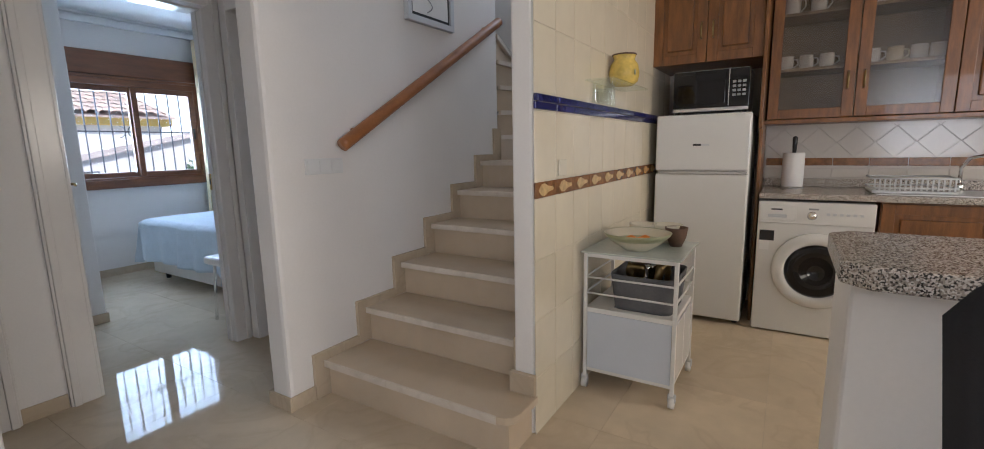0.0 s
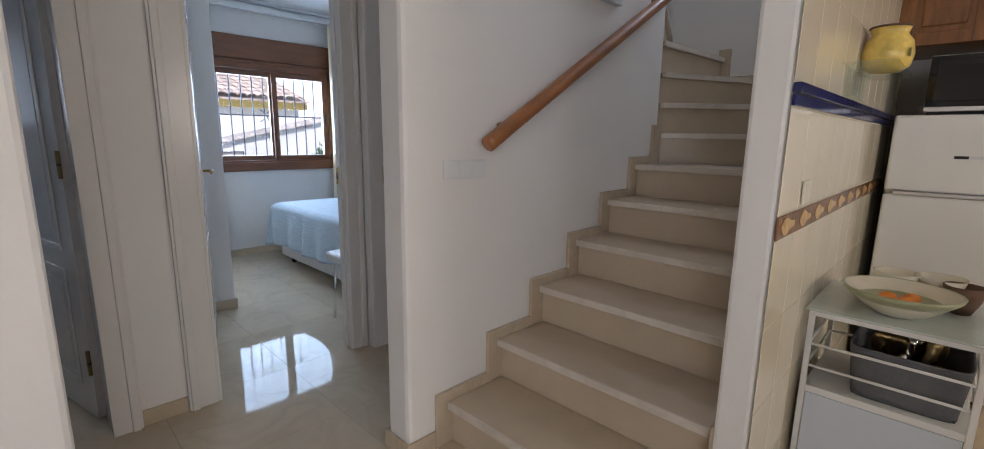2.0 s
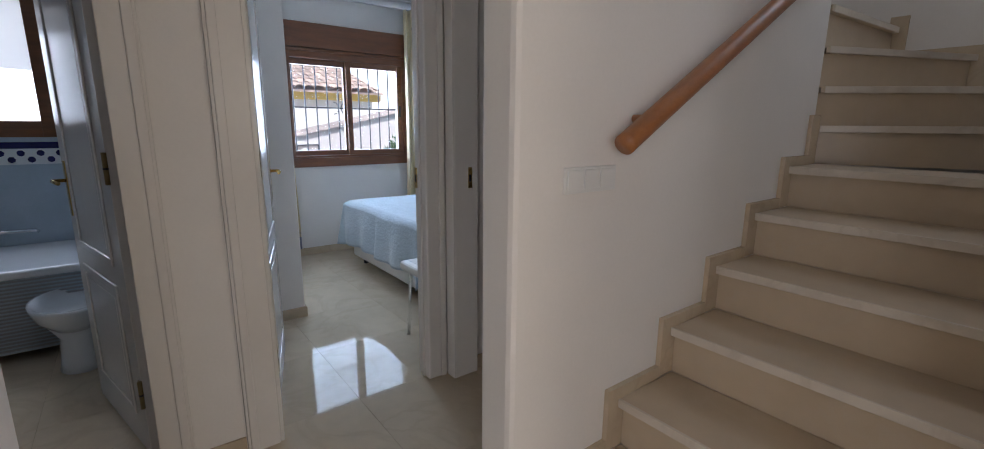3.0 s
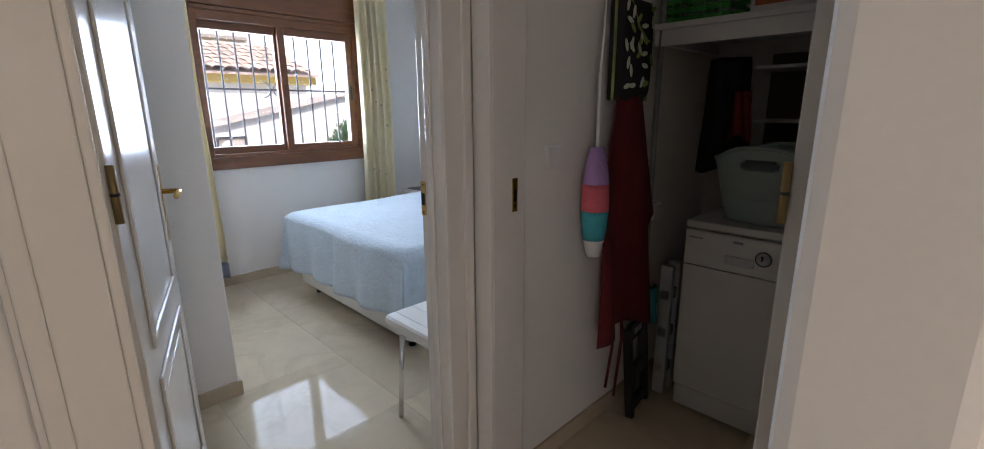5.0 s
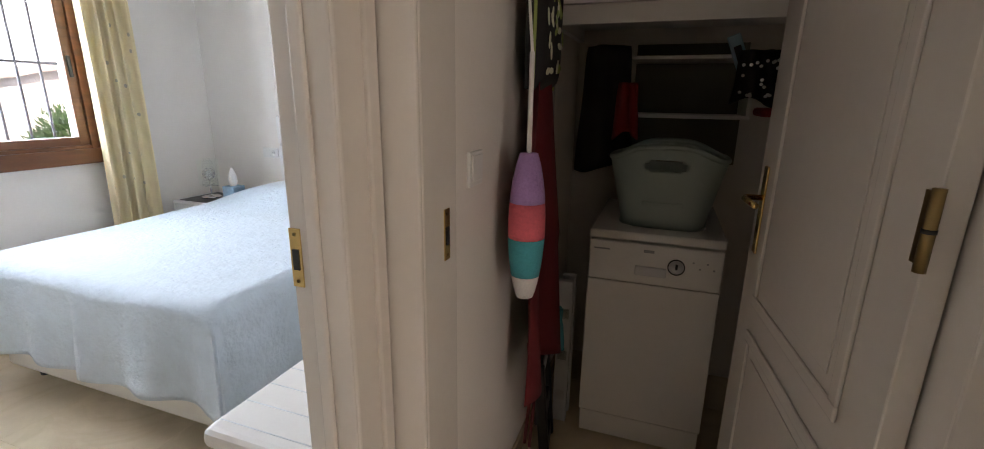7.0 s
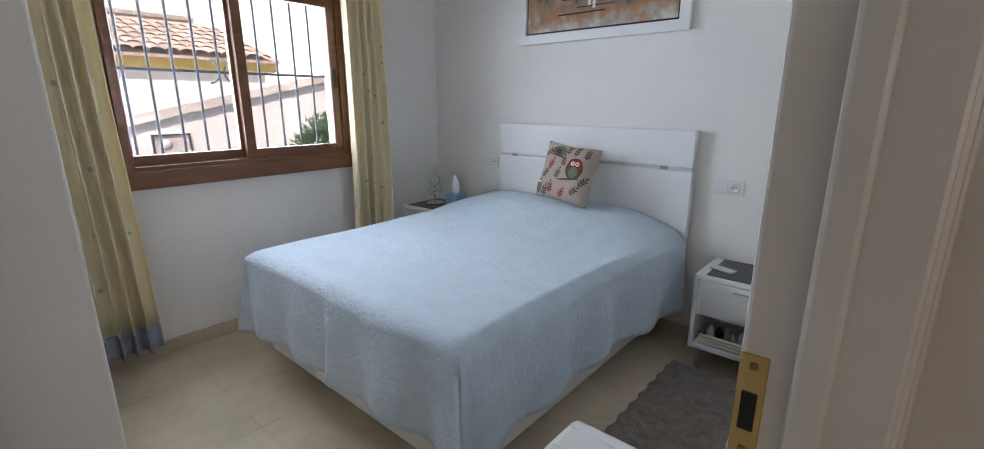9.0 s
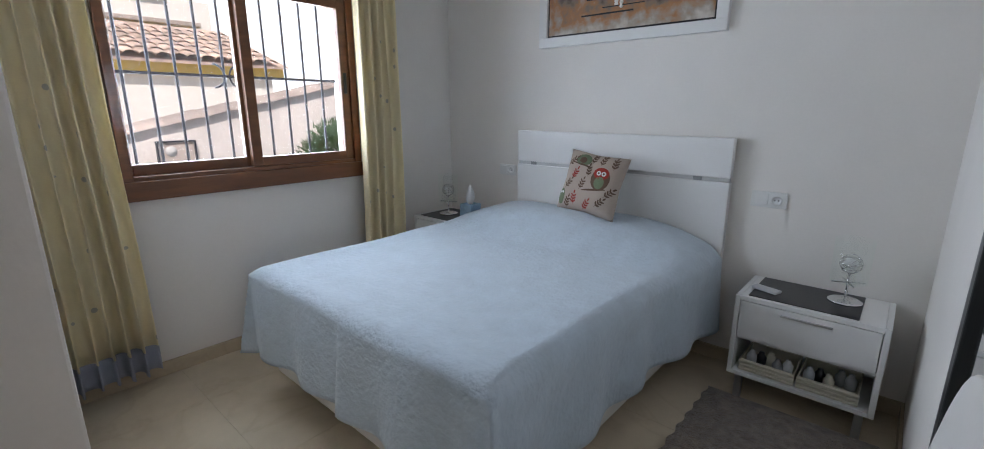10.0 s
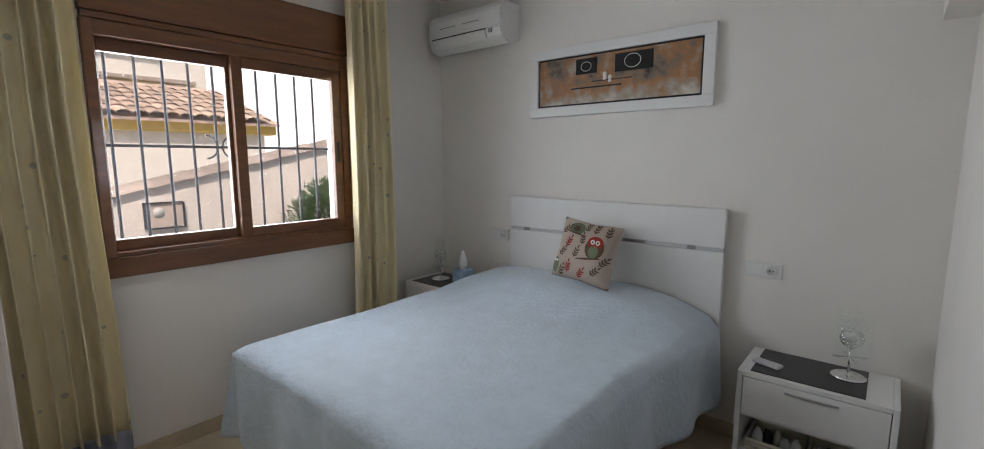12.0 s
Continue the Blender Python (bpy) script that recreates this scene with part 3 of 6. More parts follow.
door_leaf("door_store", (-2.436, 2.905), 96.0, 0.73, "open white panelled store door with brass lever", 1)


def frame_part(nm, *b):
    ob = structure(nm, box(*b[:6], 0.004), GLOSS_WHITE, b[6], "door frame")
    return ob


FL = "white lacquered door casing"
# bedroom doorway
frame_part("door_casing", -3.19, -3.168, 1.865, 1.985, 0, 2.15, FL)
frame_part("door_casing", -3.176, -3.158, 1.875, 1.905, 0, 2.14, FL)
frame_part("door_casing", -3.255, -3.236, 2.735, 2.835, 0, 2.15, FL)
frame_part("door_casing", -3.240, -3.228, 2.80, 2.832, 0, 2.14, FL)
frame_part("door_casing", -3.25, -3.168, 1.985, 2.735, 2.05, 2.15, FL)
frame_part("door_jamb", -3.37, -3.175, 1.985, 2.003, 0, 2.05, "white lacquered door lining")
frame_part("door_jamb", -3.345, -3.240, 2.732, 2.76, 0, 2.05, "white lacquered door lining")
frame_part("door_jamb", -3.37, -3.24, 2.003, 2.732, 2.04, 2.07, "white lacquered door lining")
frame_part("door_stop", -3.305, -3.28, 2.722, 2.732, 0, 2.04, "white lacquered door stop")
# bathroom doorway
frame_part("door_casing", -3.19, -3.168, 1.585, 1.69, 0, 2.15, FL)
frame_part("door_casing", -3.176, -3.158, 1.65, 1.68, 0, 2.14, FL)
frame_part("door_casing", -3.19, -3.168, 0.75, 0.85, 0, 2.15, FL)
frame_part("door_casing", -3.19, -3.168, 0.85, 1.585, 2.05, 2.15, FL)
frame_part("door_jamb", -3.37, -3.175, 1.585, 1.60, 0, 2.05, "white lacquered door lining")
frame_part("door_jamb", -3.37, -3.175, 0.84, 0.86, 0, 2.05, "white lacquered door lining")
# store doorway
frame_part("door_casing", -3.236, -3.165, 2.838, 2.86, 0, 2.15, FL)
frame_part("door_casing", -2.412, -2.338, 2.838, 2.86, 0, 2.15, FL)
frame_part("door_casing", -2.370, -2.340, 2.828, 2.84, 0, 2.14, FL)
frame_part("door_casing", -3.165, -2.412, 2.838, 2.86, 2.05, 2.15, FL)
frame_part("door_jamb", -3.185, -3.163, 2.846, 2.985, 0, 2.05, "white lacquered door lining")
frame_part("door_jamb", -2.412, -2.395, 2.846, 2.975, 0, 2.05, "white lacquered door lining")


def strike(at, axis):
    t = thing("strike_plate", at, "brass strike plate let into the door lining", "strike plate")
    if axis == "y":
        part("plate", box(-0.011, 0.011, -0.003, 0.0, -0.05, 0.05, 0.001), BRASS, t)
        part("slot", box(-0.006, 0.006, -0.0045, -0.0025, -0.02, 0.015), BLACK, t, "dark latch hole")
        for z in (-0.04, 0.04):
            part("screw", box(-0.003, 0.003, -0.0045, -0.0025, z - 0.003, z + 0.003, 0.001), AGED_BRASS, t)
    else:
        part("plate", box(0.0, 0.003, -0.011, 0.011, -0.05, 0.05, 0.001), BRASS, t)
        part("slot", box(0.0025, 0.0045, -0.006, 0.006, -0.02, 0.015), BLACK, t, "dark latch hole")
        for z in (-0.04, 0.04):
            part("screw", box(0.0025, 0.0045, -0.003, 0.003, z - 0.003, z + 0.003, 0.001), AGED_BRASS, t)


strike((-3.333, 2.732, 1.042), "y")
strike((-3.163, 2.935, 1.046), "x")


# ---- bedroom window, grille and curtains ----
win = tagged(new("window_1"), "brown wooden sliding window with shutter box", "window", kind="structure")
WY0, WY1, WZ0, WZ1 = 2.87, 4.09, 0.885, 2.222
part("shutter_box", box(-6.08, -6.015, WY0, WY1, 1.999, WZ1, 0.004), WINWOOD, win)
part("shutter_box_lip", box(-6.08, -6.025, WY0 + 0.004, WY1 - 0.004, 1.968, 1.996, 0.003), WINWOOD, win)
part("sill", box(-6.08, -6.02, WY0, WY1, WZ0, 0.973, 0.004), WINWOOD, win)
part("window_frame", box(-6.11, -6.032, WY0, WY0 + 0.04, 0.973, 1.968, 0.003), WINWOOD, win)
part("window_frame", box(-6.11, -6.032, WY1 - 0.045, WY1, 0.973, 1.968, 0.003), WINWOOD, win)
part("window_frame", box(-6.16, -6.035, WY0 + 0.04, WY1 - 0.045, 0.973, 0.994, 0.003), WINWOOD, win)
part("window_frame", box(-6.16, -6.035, WY0 + 0.04, WY1 - 0.045, 1.906, 1.968, 0.003), WINWOOD, win)


def sash(x, y0, y1):
    s = part("sash", box(x - 0.018, x + 0.018, y0, y0 + 0.052, 0.994, 1.906, 0.003), WINWOOD, win)
    part("stile", box(x - 0.018, x + 0.018, y1 - 0.052, y1, 0.994, 1.906, 0.003), WINWOOD, s)
    part("rail", box(x - 0.018, x + 0.018, y0 + 0.052, y1 - 0.052, 0.994, 1.043, 0.003), WINWOOD, s)
    part("rail", box(x - 0.018, x + 0.018, y0 + 0.052, y1 - 0.052, 1.851, 1.906, 0.003), WINWOOD, s)
    g = part("pane", box(x - 0.003, x + 0.003, y0 + 0.05, y1 - 0.05, 1.041, 1.853), WINDOW_GLASS, s)
    g.visible_shadow = False
    part("pull", box(x + 0.018, x + 0.022, (y0 if y0 < 3 else y1 - 0.052) + 0.014, (y0 if y0 < 3 else y1 - 0.052) + 0.034, 1.38, 1.50, 0.004), BLACK, s, "black recessed pull")


sash(-6.105, WY0 + 0.002, 3.477)
sash(-6.065, 3.441, WY1 - 0.044)
grille = thing("window_grille", (-6.262, 0, 0), "black wrought iron security grille outside the bedroom window", "grille")
for i in range(10):
    part("bar", tube([(0, 2.98 + i * 0.112, 0.916), (0, 2.98 + i * 0.112, 2.015)], 0.007, 8), IRON, grille)
for z in (0.99, 1.461, 1.952):
    part("rail", box(-0.005, 0.005, 2.865, 4.10, z - 0.007, z + 0.007), IRON, grille)
for s in (-1, 1):
    part("scroll", tube([(0.012, 3.438 + s * (0.012 + 0.055 - 0.055 * math.cos(a)), 1.461 + 0.06 * math.sin(a)) for a in [x * 0.26 - 1.57 for x in range(13)]], 0.005, 6), IRON, grille)


def curtain(y0, y1, folds, seed):
    rnd = random.Random(seed)
    t = thing("curtain", (-5.945, (y0 + y1) / 2, 0.0), "cream cotton curtain with small grey dots and a grey-blue hem", "curtain", group="bedroom curtains")
    ph = [rnd.uniform(0, 6.28) for _ in range(3)]
    def shape(z0, z1):
        def f(u, v):
            z = z0 + (z1 - z0) * v
            gather = 1.0 - 0.12 * (z / 2.4) * math.sin(1.2)
            a = u * folds * 2 * math.pi + 0.6 * math.sin(u * 8 + ph[0]) + 0.12 * math.sin(z * 1.7 + ph[1])
            amp = 0.036 + 0.012 * math.sin(u * 9 + seed)
            x = amp * math.sin(a) + 0.006 * math.sin(2 * a + ph[2]) + 0.006 * math.sin(z * 3 + u * 7)
            return (x, (u - 0.5) * (y1 - y0) * gather + 0.012 * math.cos(a) + 0.01 * math.sin(z * 2.2 + seed), z)
        return f
    b = sheet(90, 24, shape(0.22, 2.45))
    thicken(part("drape", b, CURTAIN, t), 0.003)
    b = sheet(90, 4, shape(0.10, 0.22))
    thicken(part("hem", b, CURTAIN_HEM, t, "grey-blue hem band"), 0.004)
    return t


curtain(2.50, 2.85, 6, 1)
curtain(4.02, 4.35, 5, 5)
part_rod = thing("curtain_rail", (-5.945, 3.45, 2.46), "white curtain rail below the cornice", "curtain rail")
part("rail", box(-0.02, 0.02, -0.95, 0.95, -0.012, 0.04, 0.004), PLASTIC, part_rod)


# ---- bed ----
BX0, BX1, BY0 = -5.50, -4.18, 3.20
bed = thing("bed", (-4.875, 4.0, 0.0), "double bed with white upholstered base and slatted white headboard", "bed")
part("base", box(-0.685, 0.685, -0.76, 0.83, 0.07, 0.34, 0.02), BEDBASE, bed, "white leatherette base")
part("mattress", box(-0.685, 0.685, -0.77, 0.83, 0.34, 0.57, 0.05, seg=3), BEDBASE, bed)
for x in (-0.58, 0.58):
    for y in (-0.68, 0.72):
        part("foot", lathe([(0.022, 0), (0.026, 0.07)], 12, (x, y, 0)), BLACK, bed)
hb = part("headboard", box(-0.505, 0.795, 0.845, 0.885, 0.965, 1.157, 0.004), LAMINATE, bed, "white laminate headboard with chrome strip")
part("lower_board", box(-0.505, 0.795, 0.845, 0.885, 0.30, 0.945, 0.004), LAMINATE, hb)
part("strip", box(-0.50, 0.79, 0.856, 0.88, 0.945, 0.965), STEEL, hb, "brushed steel strip")
for x in (-0.40, 0.10, 0.62):
    part("spacer", box(x, x + 0.04, 0.850, 0.858, 0.943, 0.967), GREY_PLASTIC, hb)

spread = thing("bedspread", (-4.875, 4.0, 0.0), "pale blue quilted bedspread draped over the bed", "bedspread")
HW, FY, HY = 0.72, -0.80, 0.835


def spread_top(x, y):
    k = max(0.0, min(1.0, (y - 0.28) / 0.32))
    k = k * k * (3 - 2 * k)
    side = max(0.0, 1 - (abs(x) / 0.735) ** 4)
    return 0.598 + 0.112 * k * side + 0.006 * math.sin(7 * x + 3 * y) * math.sin(5 * y)


def spread_point(u, v):
    # u runs across with both overhangs, v from the foot's hem to the headboard
    drop = 0.37
    s = (u - 0.5) * 2 * (HW + drop)
    q = -drop + v * (HY - FY + drop)
    over = max(0.0, abs(s) - HW)
    foot = max(0.0, -q)
    x = max(-HW, min(HW, s))
    y = FY + max(0.0, q)
    z = spread_top(x, y)
    sg = 1 if s > 0 else -1
    d = max(over, foot)
    rad = 0.045
    edge = min(1.0, max(0.0, 1 - (HW - abs(s)) / rad)) if over == 0 else 1.0
    edge2 = min(1.0, max(0.0, 1 - q / rad)) if foot == 0 else 1.0
    z -= 0.022 * max(edge, edge2) ** 2
    if over > 0 or foot > 0:
        wave = 0.022 * math.sin((y if over > foot else x) * 17 + 1.3 * sg) * d / drop + 0.02 * d / drop
        if over > 0:
            x += sg * (0.012 + wave)
        if foot > 0:
            y -= 0.012 + wave
        if over > 0 and foot > 0:
            m = min(over, foot)
            x += sg * m * 0.16
            y -= m * 0.16
        z -= d * (0.98 if not (over > 0 and foot > 0) else 1.08)
        z += 0.007 * math.sin(x * 9 + y * 4)
    head = max(0.0, min(1.0, (y - 0.15) / 0.45))
    x += 0.065 * head * head * (3 - 2 * head) * max(0.0, min(1.0, s / HW))
    return (x, y, max(0.06, z))


thicken(part("cover", sheet(110, 110, spread_point), BEDSPREAD, spread), 0.006)
for run in ([(i / 110, 0.0) for i in range(111)], [(0.0, i / 110) for i in range(111)], [(1.0, i / 110) for i in range(111)]):
    part("hem", tube([spread_point(*p) for p in run], 0.005, 6), BEDSPREAD, spread, "stitched hem")


# printed cushion leaning on the headboard
cush = thing("cushion", (-4.715, 4.655, 0.897), "square cream cushion printed with owls and leafy sprigs", "cushion", 0)
CT = Matrix.Rotation(radians(-17), 4, "X") @ Matrix.Rotation(radians(6), 4, "Y")


def cushion_face(s):
    def f(u, v):
        a, c = u * 2 - 1, v * 2 - 1
        bulge = 0.062 * ((1 - a ** 4) * (1 - c ** 4)) ** 0.6
        pin = 1 - 0.07 * (1 - abs(a * c))
        return CT @ Vector((a * 0.178 * pin, s * bulge, c * 0.168 * pin))
    return f


b = sheet(20, 20, cushion_face(-1))
b = merge(sheet(20, 20, cushion_face(1)), b)
bmesh.ops.remove_doubles(b, verts=b.verts, dist=0.002)
part("cover", finish(b, True), CUSHION, cush)


def print_disc(a, c, ra, rc, material, nm, lift=0.002, rot=0.0):
    b = bmesh.new()
    n = 14
    vs = []
    for rr in (0.0, 0.5, 1.0):
        ring = []
        for i in range(n if rr else 1):
            t = 2 * math.pi * i / n
            du, dv = ra * rr * math.cos(t), rc * rr * math.sin(t)
            x = a + du * math.cos(rot) - dv * math.sin(rot)
            z = c + du * math.sin(rot) + dv * math.cos(rot)
            p = cushion_face(-1)((x / 0.178 + 1) / 2, (z / 0.168 + 1) / 2)
            ring.append(b.verts.new(p + CT.to_3x3() @ Vector((0, -lift, 0))))
        vs.append(ring)
    for i in range(n):
        b.faces.new((vs[0][0], vs[1][i], vs[1][(i + 1) % n]))
        b.faces.new((vs[1][i], vs[2][i], vs[2][(i + 1) % n], vs[1][(i + 1) % n]))
    part(nm, finish(b, True), material, cush)


print_disc(0.075, 0.030, 0.056, 0.064, OWL_BROWN, "owl_print")
print_disc(0.075, 0.062, 0.046, 0.034, OWL_RED, "owl_print", 0.004)
print_disc(0.075, 0.010, 0.030, 0.036, OWL_GREEN, "owl_print", 0.004)
for e in (-0.014, 0.016):
    print_disc(0.075 + e, 0.062, 0.013, 0.013, PAPER, "owl_print", 0.006)
    print_disc(0.075 + e, 0.062, 0.006, 0.006, OWL_BROWN, "owl_print", 0.008)
print_disc(-0.06, 0.12, 0.05, 0.034, OWL_GREEN, "owl_print", 0.003)
print_disc(-0.145, -0.105, 0.024, 0.045, OWL_GREEN, "owl_print", 0.003)
print_disc(-0.062, 0.118, 0.022, 0.018, OWL_BROWN, "owl_print", 0.005)
for e in (-0.152, -0.136):
    print_disc(e, -0.082, 0.007, 0.007, PAPER, "owl_print", 0.005)
print_disc(0.05, -0.035, 0.075, 0.006, OWL_BROWN, "branch_print", 0.003, 0.2)
print_disc(-0.06, 0.092, 0.07, 0.005, OWL_BROWN, "branch_print", 0.003, -0.1)
for i, (a, c) in enumerate(((-0.09, 0.03), (-0.06, -0.11), (0.10, -0.10), (0.06, 0.13), (-0.03, -0.02), (-0.13, 0.10), (0.13, 0.12), (0.02, -0.13), (-0.12, -0.03), (-0.005, 0.06), (0.14, -0.04), (-0.10, -0.135), (0.005, 0.135))):
    mt = OWL_RED if i in (0, 1, 7) else OWL_BROWN
    lean = radians(70 + 25 * math.sin(i * 2.3))
    print_disc(a, c, 0.030, 0.0018, mt, "sprig_print", 0.003, lean)
    for k in range(7):
        q, sd = -0.018 + 0.016 * (k // 2), 1 if k % 2 else -1
        an = lean + (sd * 0.8 if k < 6 else 0)
        px, pz = a + q * math.cos(lean) + 0.012 * math.cos(an), c + q * math.sin(lean) + 0.012 * math.sin(an)
        print_disc(max(-0.165, min(0.165, px)), max(-0.155, min(0.155, pz)), 0.011, 0.0045, mt, "sprig_print", 0.003, an)


# ---- nightstands, lamps, small things ----
def nightstand(at, rz, label, lift=0.0):
    t = thing("nightstand", at, label, "nightstand", rz, group="nightstands")
    W, D, Z0, Z1 = 0.265, 0.33, 0.13 + lift, 0.505 + lift
    part("side_panel", box(-W, -W + 0.02, -D, 0, Z0, Z1, 0.002), LAMINATE, t)
    part("side_panel", box(W - 0.02, W, -D, 0, Z0, Z1, 0.002), LAMINATE, t)
    part("top", box(-W + 0.02, W - 0.02, -D, 0, Z1 - 0.02, Z1, 0.002), LAMINATE, t)
    part("bottom", box(-W + 0.02, W - 0.02, -D, 0, Z0, Z0 + 0.02, 0.002), LAMINATE, t)
    part("shelf", box(-W + 0.02, W - 0.02, -D + 0.02, -0.01, 0.30 + lift, 0.315 + lift), LAMINATE, t)
    part("back_panel", box(-W + 0.02, W - 0.02, -0.01, 0, Z0 + 0.02, Z1 - 0.02), LAMINATE, t)
    dr = part("drawer", box(-W + 0.023, W - 0.023, -D + 0.001, -D + 0.02, 0.318 + lift, Z1 - 0.023, 0.002), LAMINATE, t)
    part("pull", box(-0.09, 0.09, -D - 0.008, -D + 0.002, 0.452 + lift, 0.460 + lift, 0.002), STEEL, dr, "slim steel pull")
    for x in (-W + 0.03, W - 0.06):
        for y in (-D + 0.03, -0.06):
            part("leg", box(x, x + 0.03, y, y + 0.03, 0, Z0, 0.003), STEEL, t, "square steel leg")
    part("glass_top", box(-W + 0.045, W - 0.10, -D + 0.02, -0.015, Z1, Z1 + 0.004, 0.001), BLACK, t, "black glass inset top")
    return t


nightstand((-3.66, 4.885, 0), 0, "white laminate nightstand with black glass top beside the bed")
nightstand((-5.668, 4.74, 0), 0, "white laminate nightstand with black glass top under the curtain", 0.085)


def table_lamp(at, label, s=1.0):
    t = thing("table_lamp", at, label, "lamp", group="bedside lamps")
    part("base", lathe([(0.062, 0), (0.062, 0.006), (0.05, 0.010), (0.008, 0.013), (0.006, 0.02)], 28), CHROME, t)
    part("stem", tube([(0, 0, 0.01), (0, 0, 0.13)], 0.005, 10), CHROME, t)
    for a in (0.4, 1.97):
        part("arm", tube([(-0.06 * math.cos(a), -0.06 * math.sin(a), 0.085), (0.06 * math.cos(a), 0.06 * math.sin(a), 0.085)], 0.003, 8), CHROME, t)
    ball = bmesh.new()
    for k in range(9):
        q = Matrix.Rotation(k * 0.7, 4, "Z") @ Matrix.Rotation(0.5 + k * 0.9, 4, "X")
        tube([Vector((0, 0, 0.165)) + q.to_3x3() @ Vector((0.04 * math.cos(a * 0.4), 0.04 * math.sin(a * 0.4), 0)) for a in range(17)], 0.0016, 5, ball)
    part("wire_ball", ball, CHROME, t, "wire ball round the bulb")
    part("bulb", lathe([(0.004, 0.128), (0.02, 0.15), (0.026, 0.167), (0.018, 0.185), (0.0, 0.192)], 14), PAPER, t)
    sh = part("shade", lathe([(0.066, 0.09), (0.068, 0.27), (0.0665, 0.27), (0.0645, 0.09)], 28), CLEAR, t, "clear glass cylinder shade")
    return t


table_lamp((-3.56, 4.76, 0.509), "chrome bedside lamp with wire ball and glass shade")
table_lamp((-5.77, 4.58, 0.594), "chrome bedside lamp with wire ball near the curtain")
tb = thing("tissue_box", (-5.60, 4.62, 0.590), "blue cube tissue box with a tissue pulled up", "tissue box")
part("carton", box(-0.05, 0.05, -0.05, 0.05, 0, 0.09, 0.004), mat("blue_card", (0.25, 0.38, 0.50), 0.7, vary=0.3, scale=20), tb)
part("tissue", lathe([(0.018, 0.088), (0.03, 0.12), (0.027, 0.16), (0.012, 0.20), (0.004, 0.215)], 9), PAPER, tb, "white paper tissue")
cd = thing("remote_control", (-3.835, 4.68, 0.509), "small silver remote control lying flat", "remote control", -18)
part("body", box(-0.055, 0.055, -0.025, 0.025, 0, 0.012, 0.004), PALE_GREY, cd)
for i in range(3):
    part("button", box(-0.035 + i * 0.028, -0.02 + i * 0.028, -0.01, 0.01, 0.012, 0.0135, 0.001), STEEL, cd)
for i, x in enumerate((-3.775, -3.555)):
    bk = thing("storage_basket", (x, 4.68, 0.15), "low cream woven basket of small odds and ends", "basket", group="nightstand baskets")
    bb = box(-0.10, 0.10, -0.10, 0.10, 0, 0.008, 0.003)
    for a in ((-0.105, 0.105, -0.105, -0.098), (-0.105, 0.105, 0.098, 0.105), (-0.105, -0.098, -0.098, 0.098), (0.098, 0.105, -0.098, 0.098)):
        box(*a, 0.0, 0.055, 0.003, bb)
    part("weave", bb, CERAMIC_CREAM, bk)
    for r in range(3):
        part("cord", tube([(-0.106, -0.107, 0.012 + r * 0.018), (0, -0.109, 0.013 + r * 0.018), (0.106, -0.107, 0.012 + r * 0.018)], 0.006, 6), CERAMIC_CREAM, bk)
    rnd = random.Random(i + 3)
    for j in range(5):
        it = thing("oddment", (x - 0.07 + j * 0.035, 4.66 + rnd.uniform(-0.04, 0.04), 0.185), "small rounded toiletry item in the basket", "toiletry", rnd.uniform(0, 90), group="basket oddments")
        part("body", lathe([(0.012, -0.025), (0.02, -0.02), (0.022, 0.02), (0.012, 0.035), (0.010, 0.045)], 10), (PALE_GREY, BLACK, CERAMIC_CREAM, GREY_PLASTIC)[j % 4], it)

rug = thing("rug", (-3.68, 4.10, 0.0), "shaggy grey-brown bedside rug on the marble floor", "rug")
rndm = random.Random(8)
b = sheet(60, 80, lambda u, v: ((u - 0.5) * 0.64 + 0.006 * math.sin(v * 60), (v - 0.5) * 0.98, 0.008 + 0.022 * min(1, 12 * min(u, 1 - u, v, 1 - v)) * (0.5 + 0.5 * rndm.random())))
part("mat", b, RUG, rug)

# picture over the bed
pic = thing("wall_picture", (-4.712, 4.90, 1.842), "wide abstract brown painting in a white frame", "picture")
PW, PH = 0.535, 0.195
for a in ((-PW, PW, -PH, -PH + 0.055), (-PW, PW, PH - 0.055, PH), (-PW, -PW + 0.055, -PH + 0.055, PH - 0.055), (PW - 0.055, PW, -PH + 0.055, PH - 0.055)):
    part("frame", box(a[0], a[1], -0.032, 0, a[2], a[3], 0.003), LAMINATE, pic)
part("canvas", box(-PW + 0.05, PW - 0.05, -0.016, -0.004, -PH + 0.05, PH - 0.05), BLACK, pic, "black inner border")
part("painted_field", box(-PW + 0.066, PW - 0.066, -0.021, -0.014, -PH + 0.066, PH - 0.066), PAINTING, pic, "smoky brown painted field")
part("paint_patch", box(-0.22, -0.09, -0.0245, -0.0215, 0.03, 0.115), BLACK, pic, "black square")
part("paint_patch", box(0.02, 0.23, -0.0245, -0.0215, 0.02, 0.115), BLACK, pic, "black rectangle")
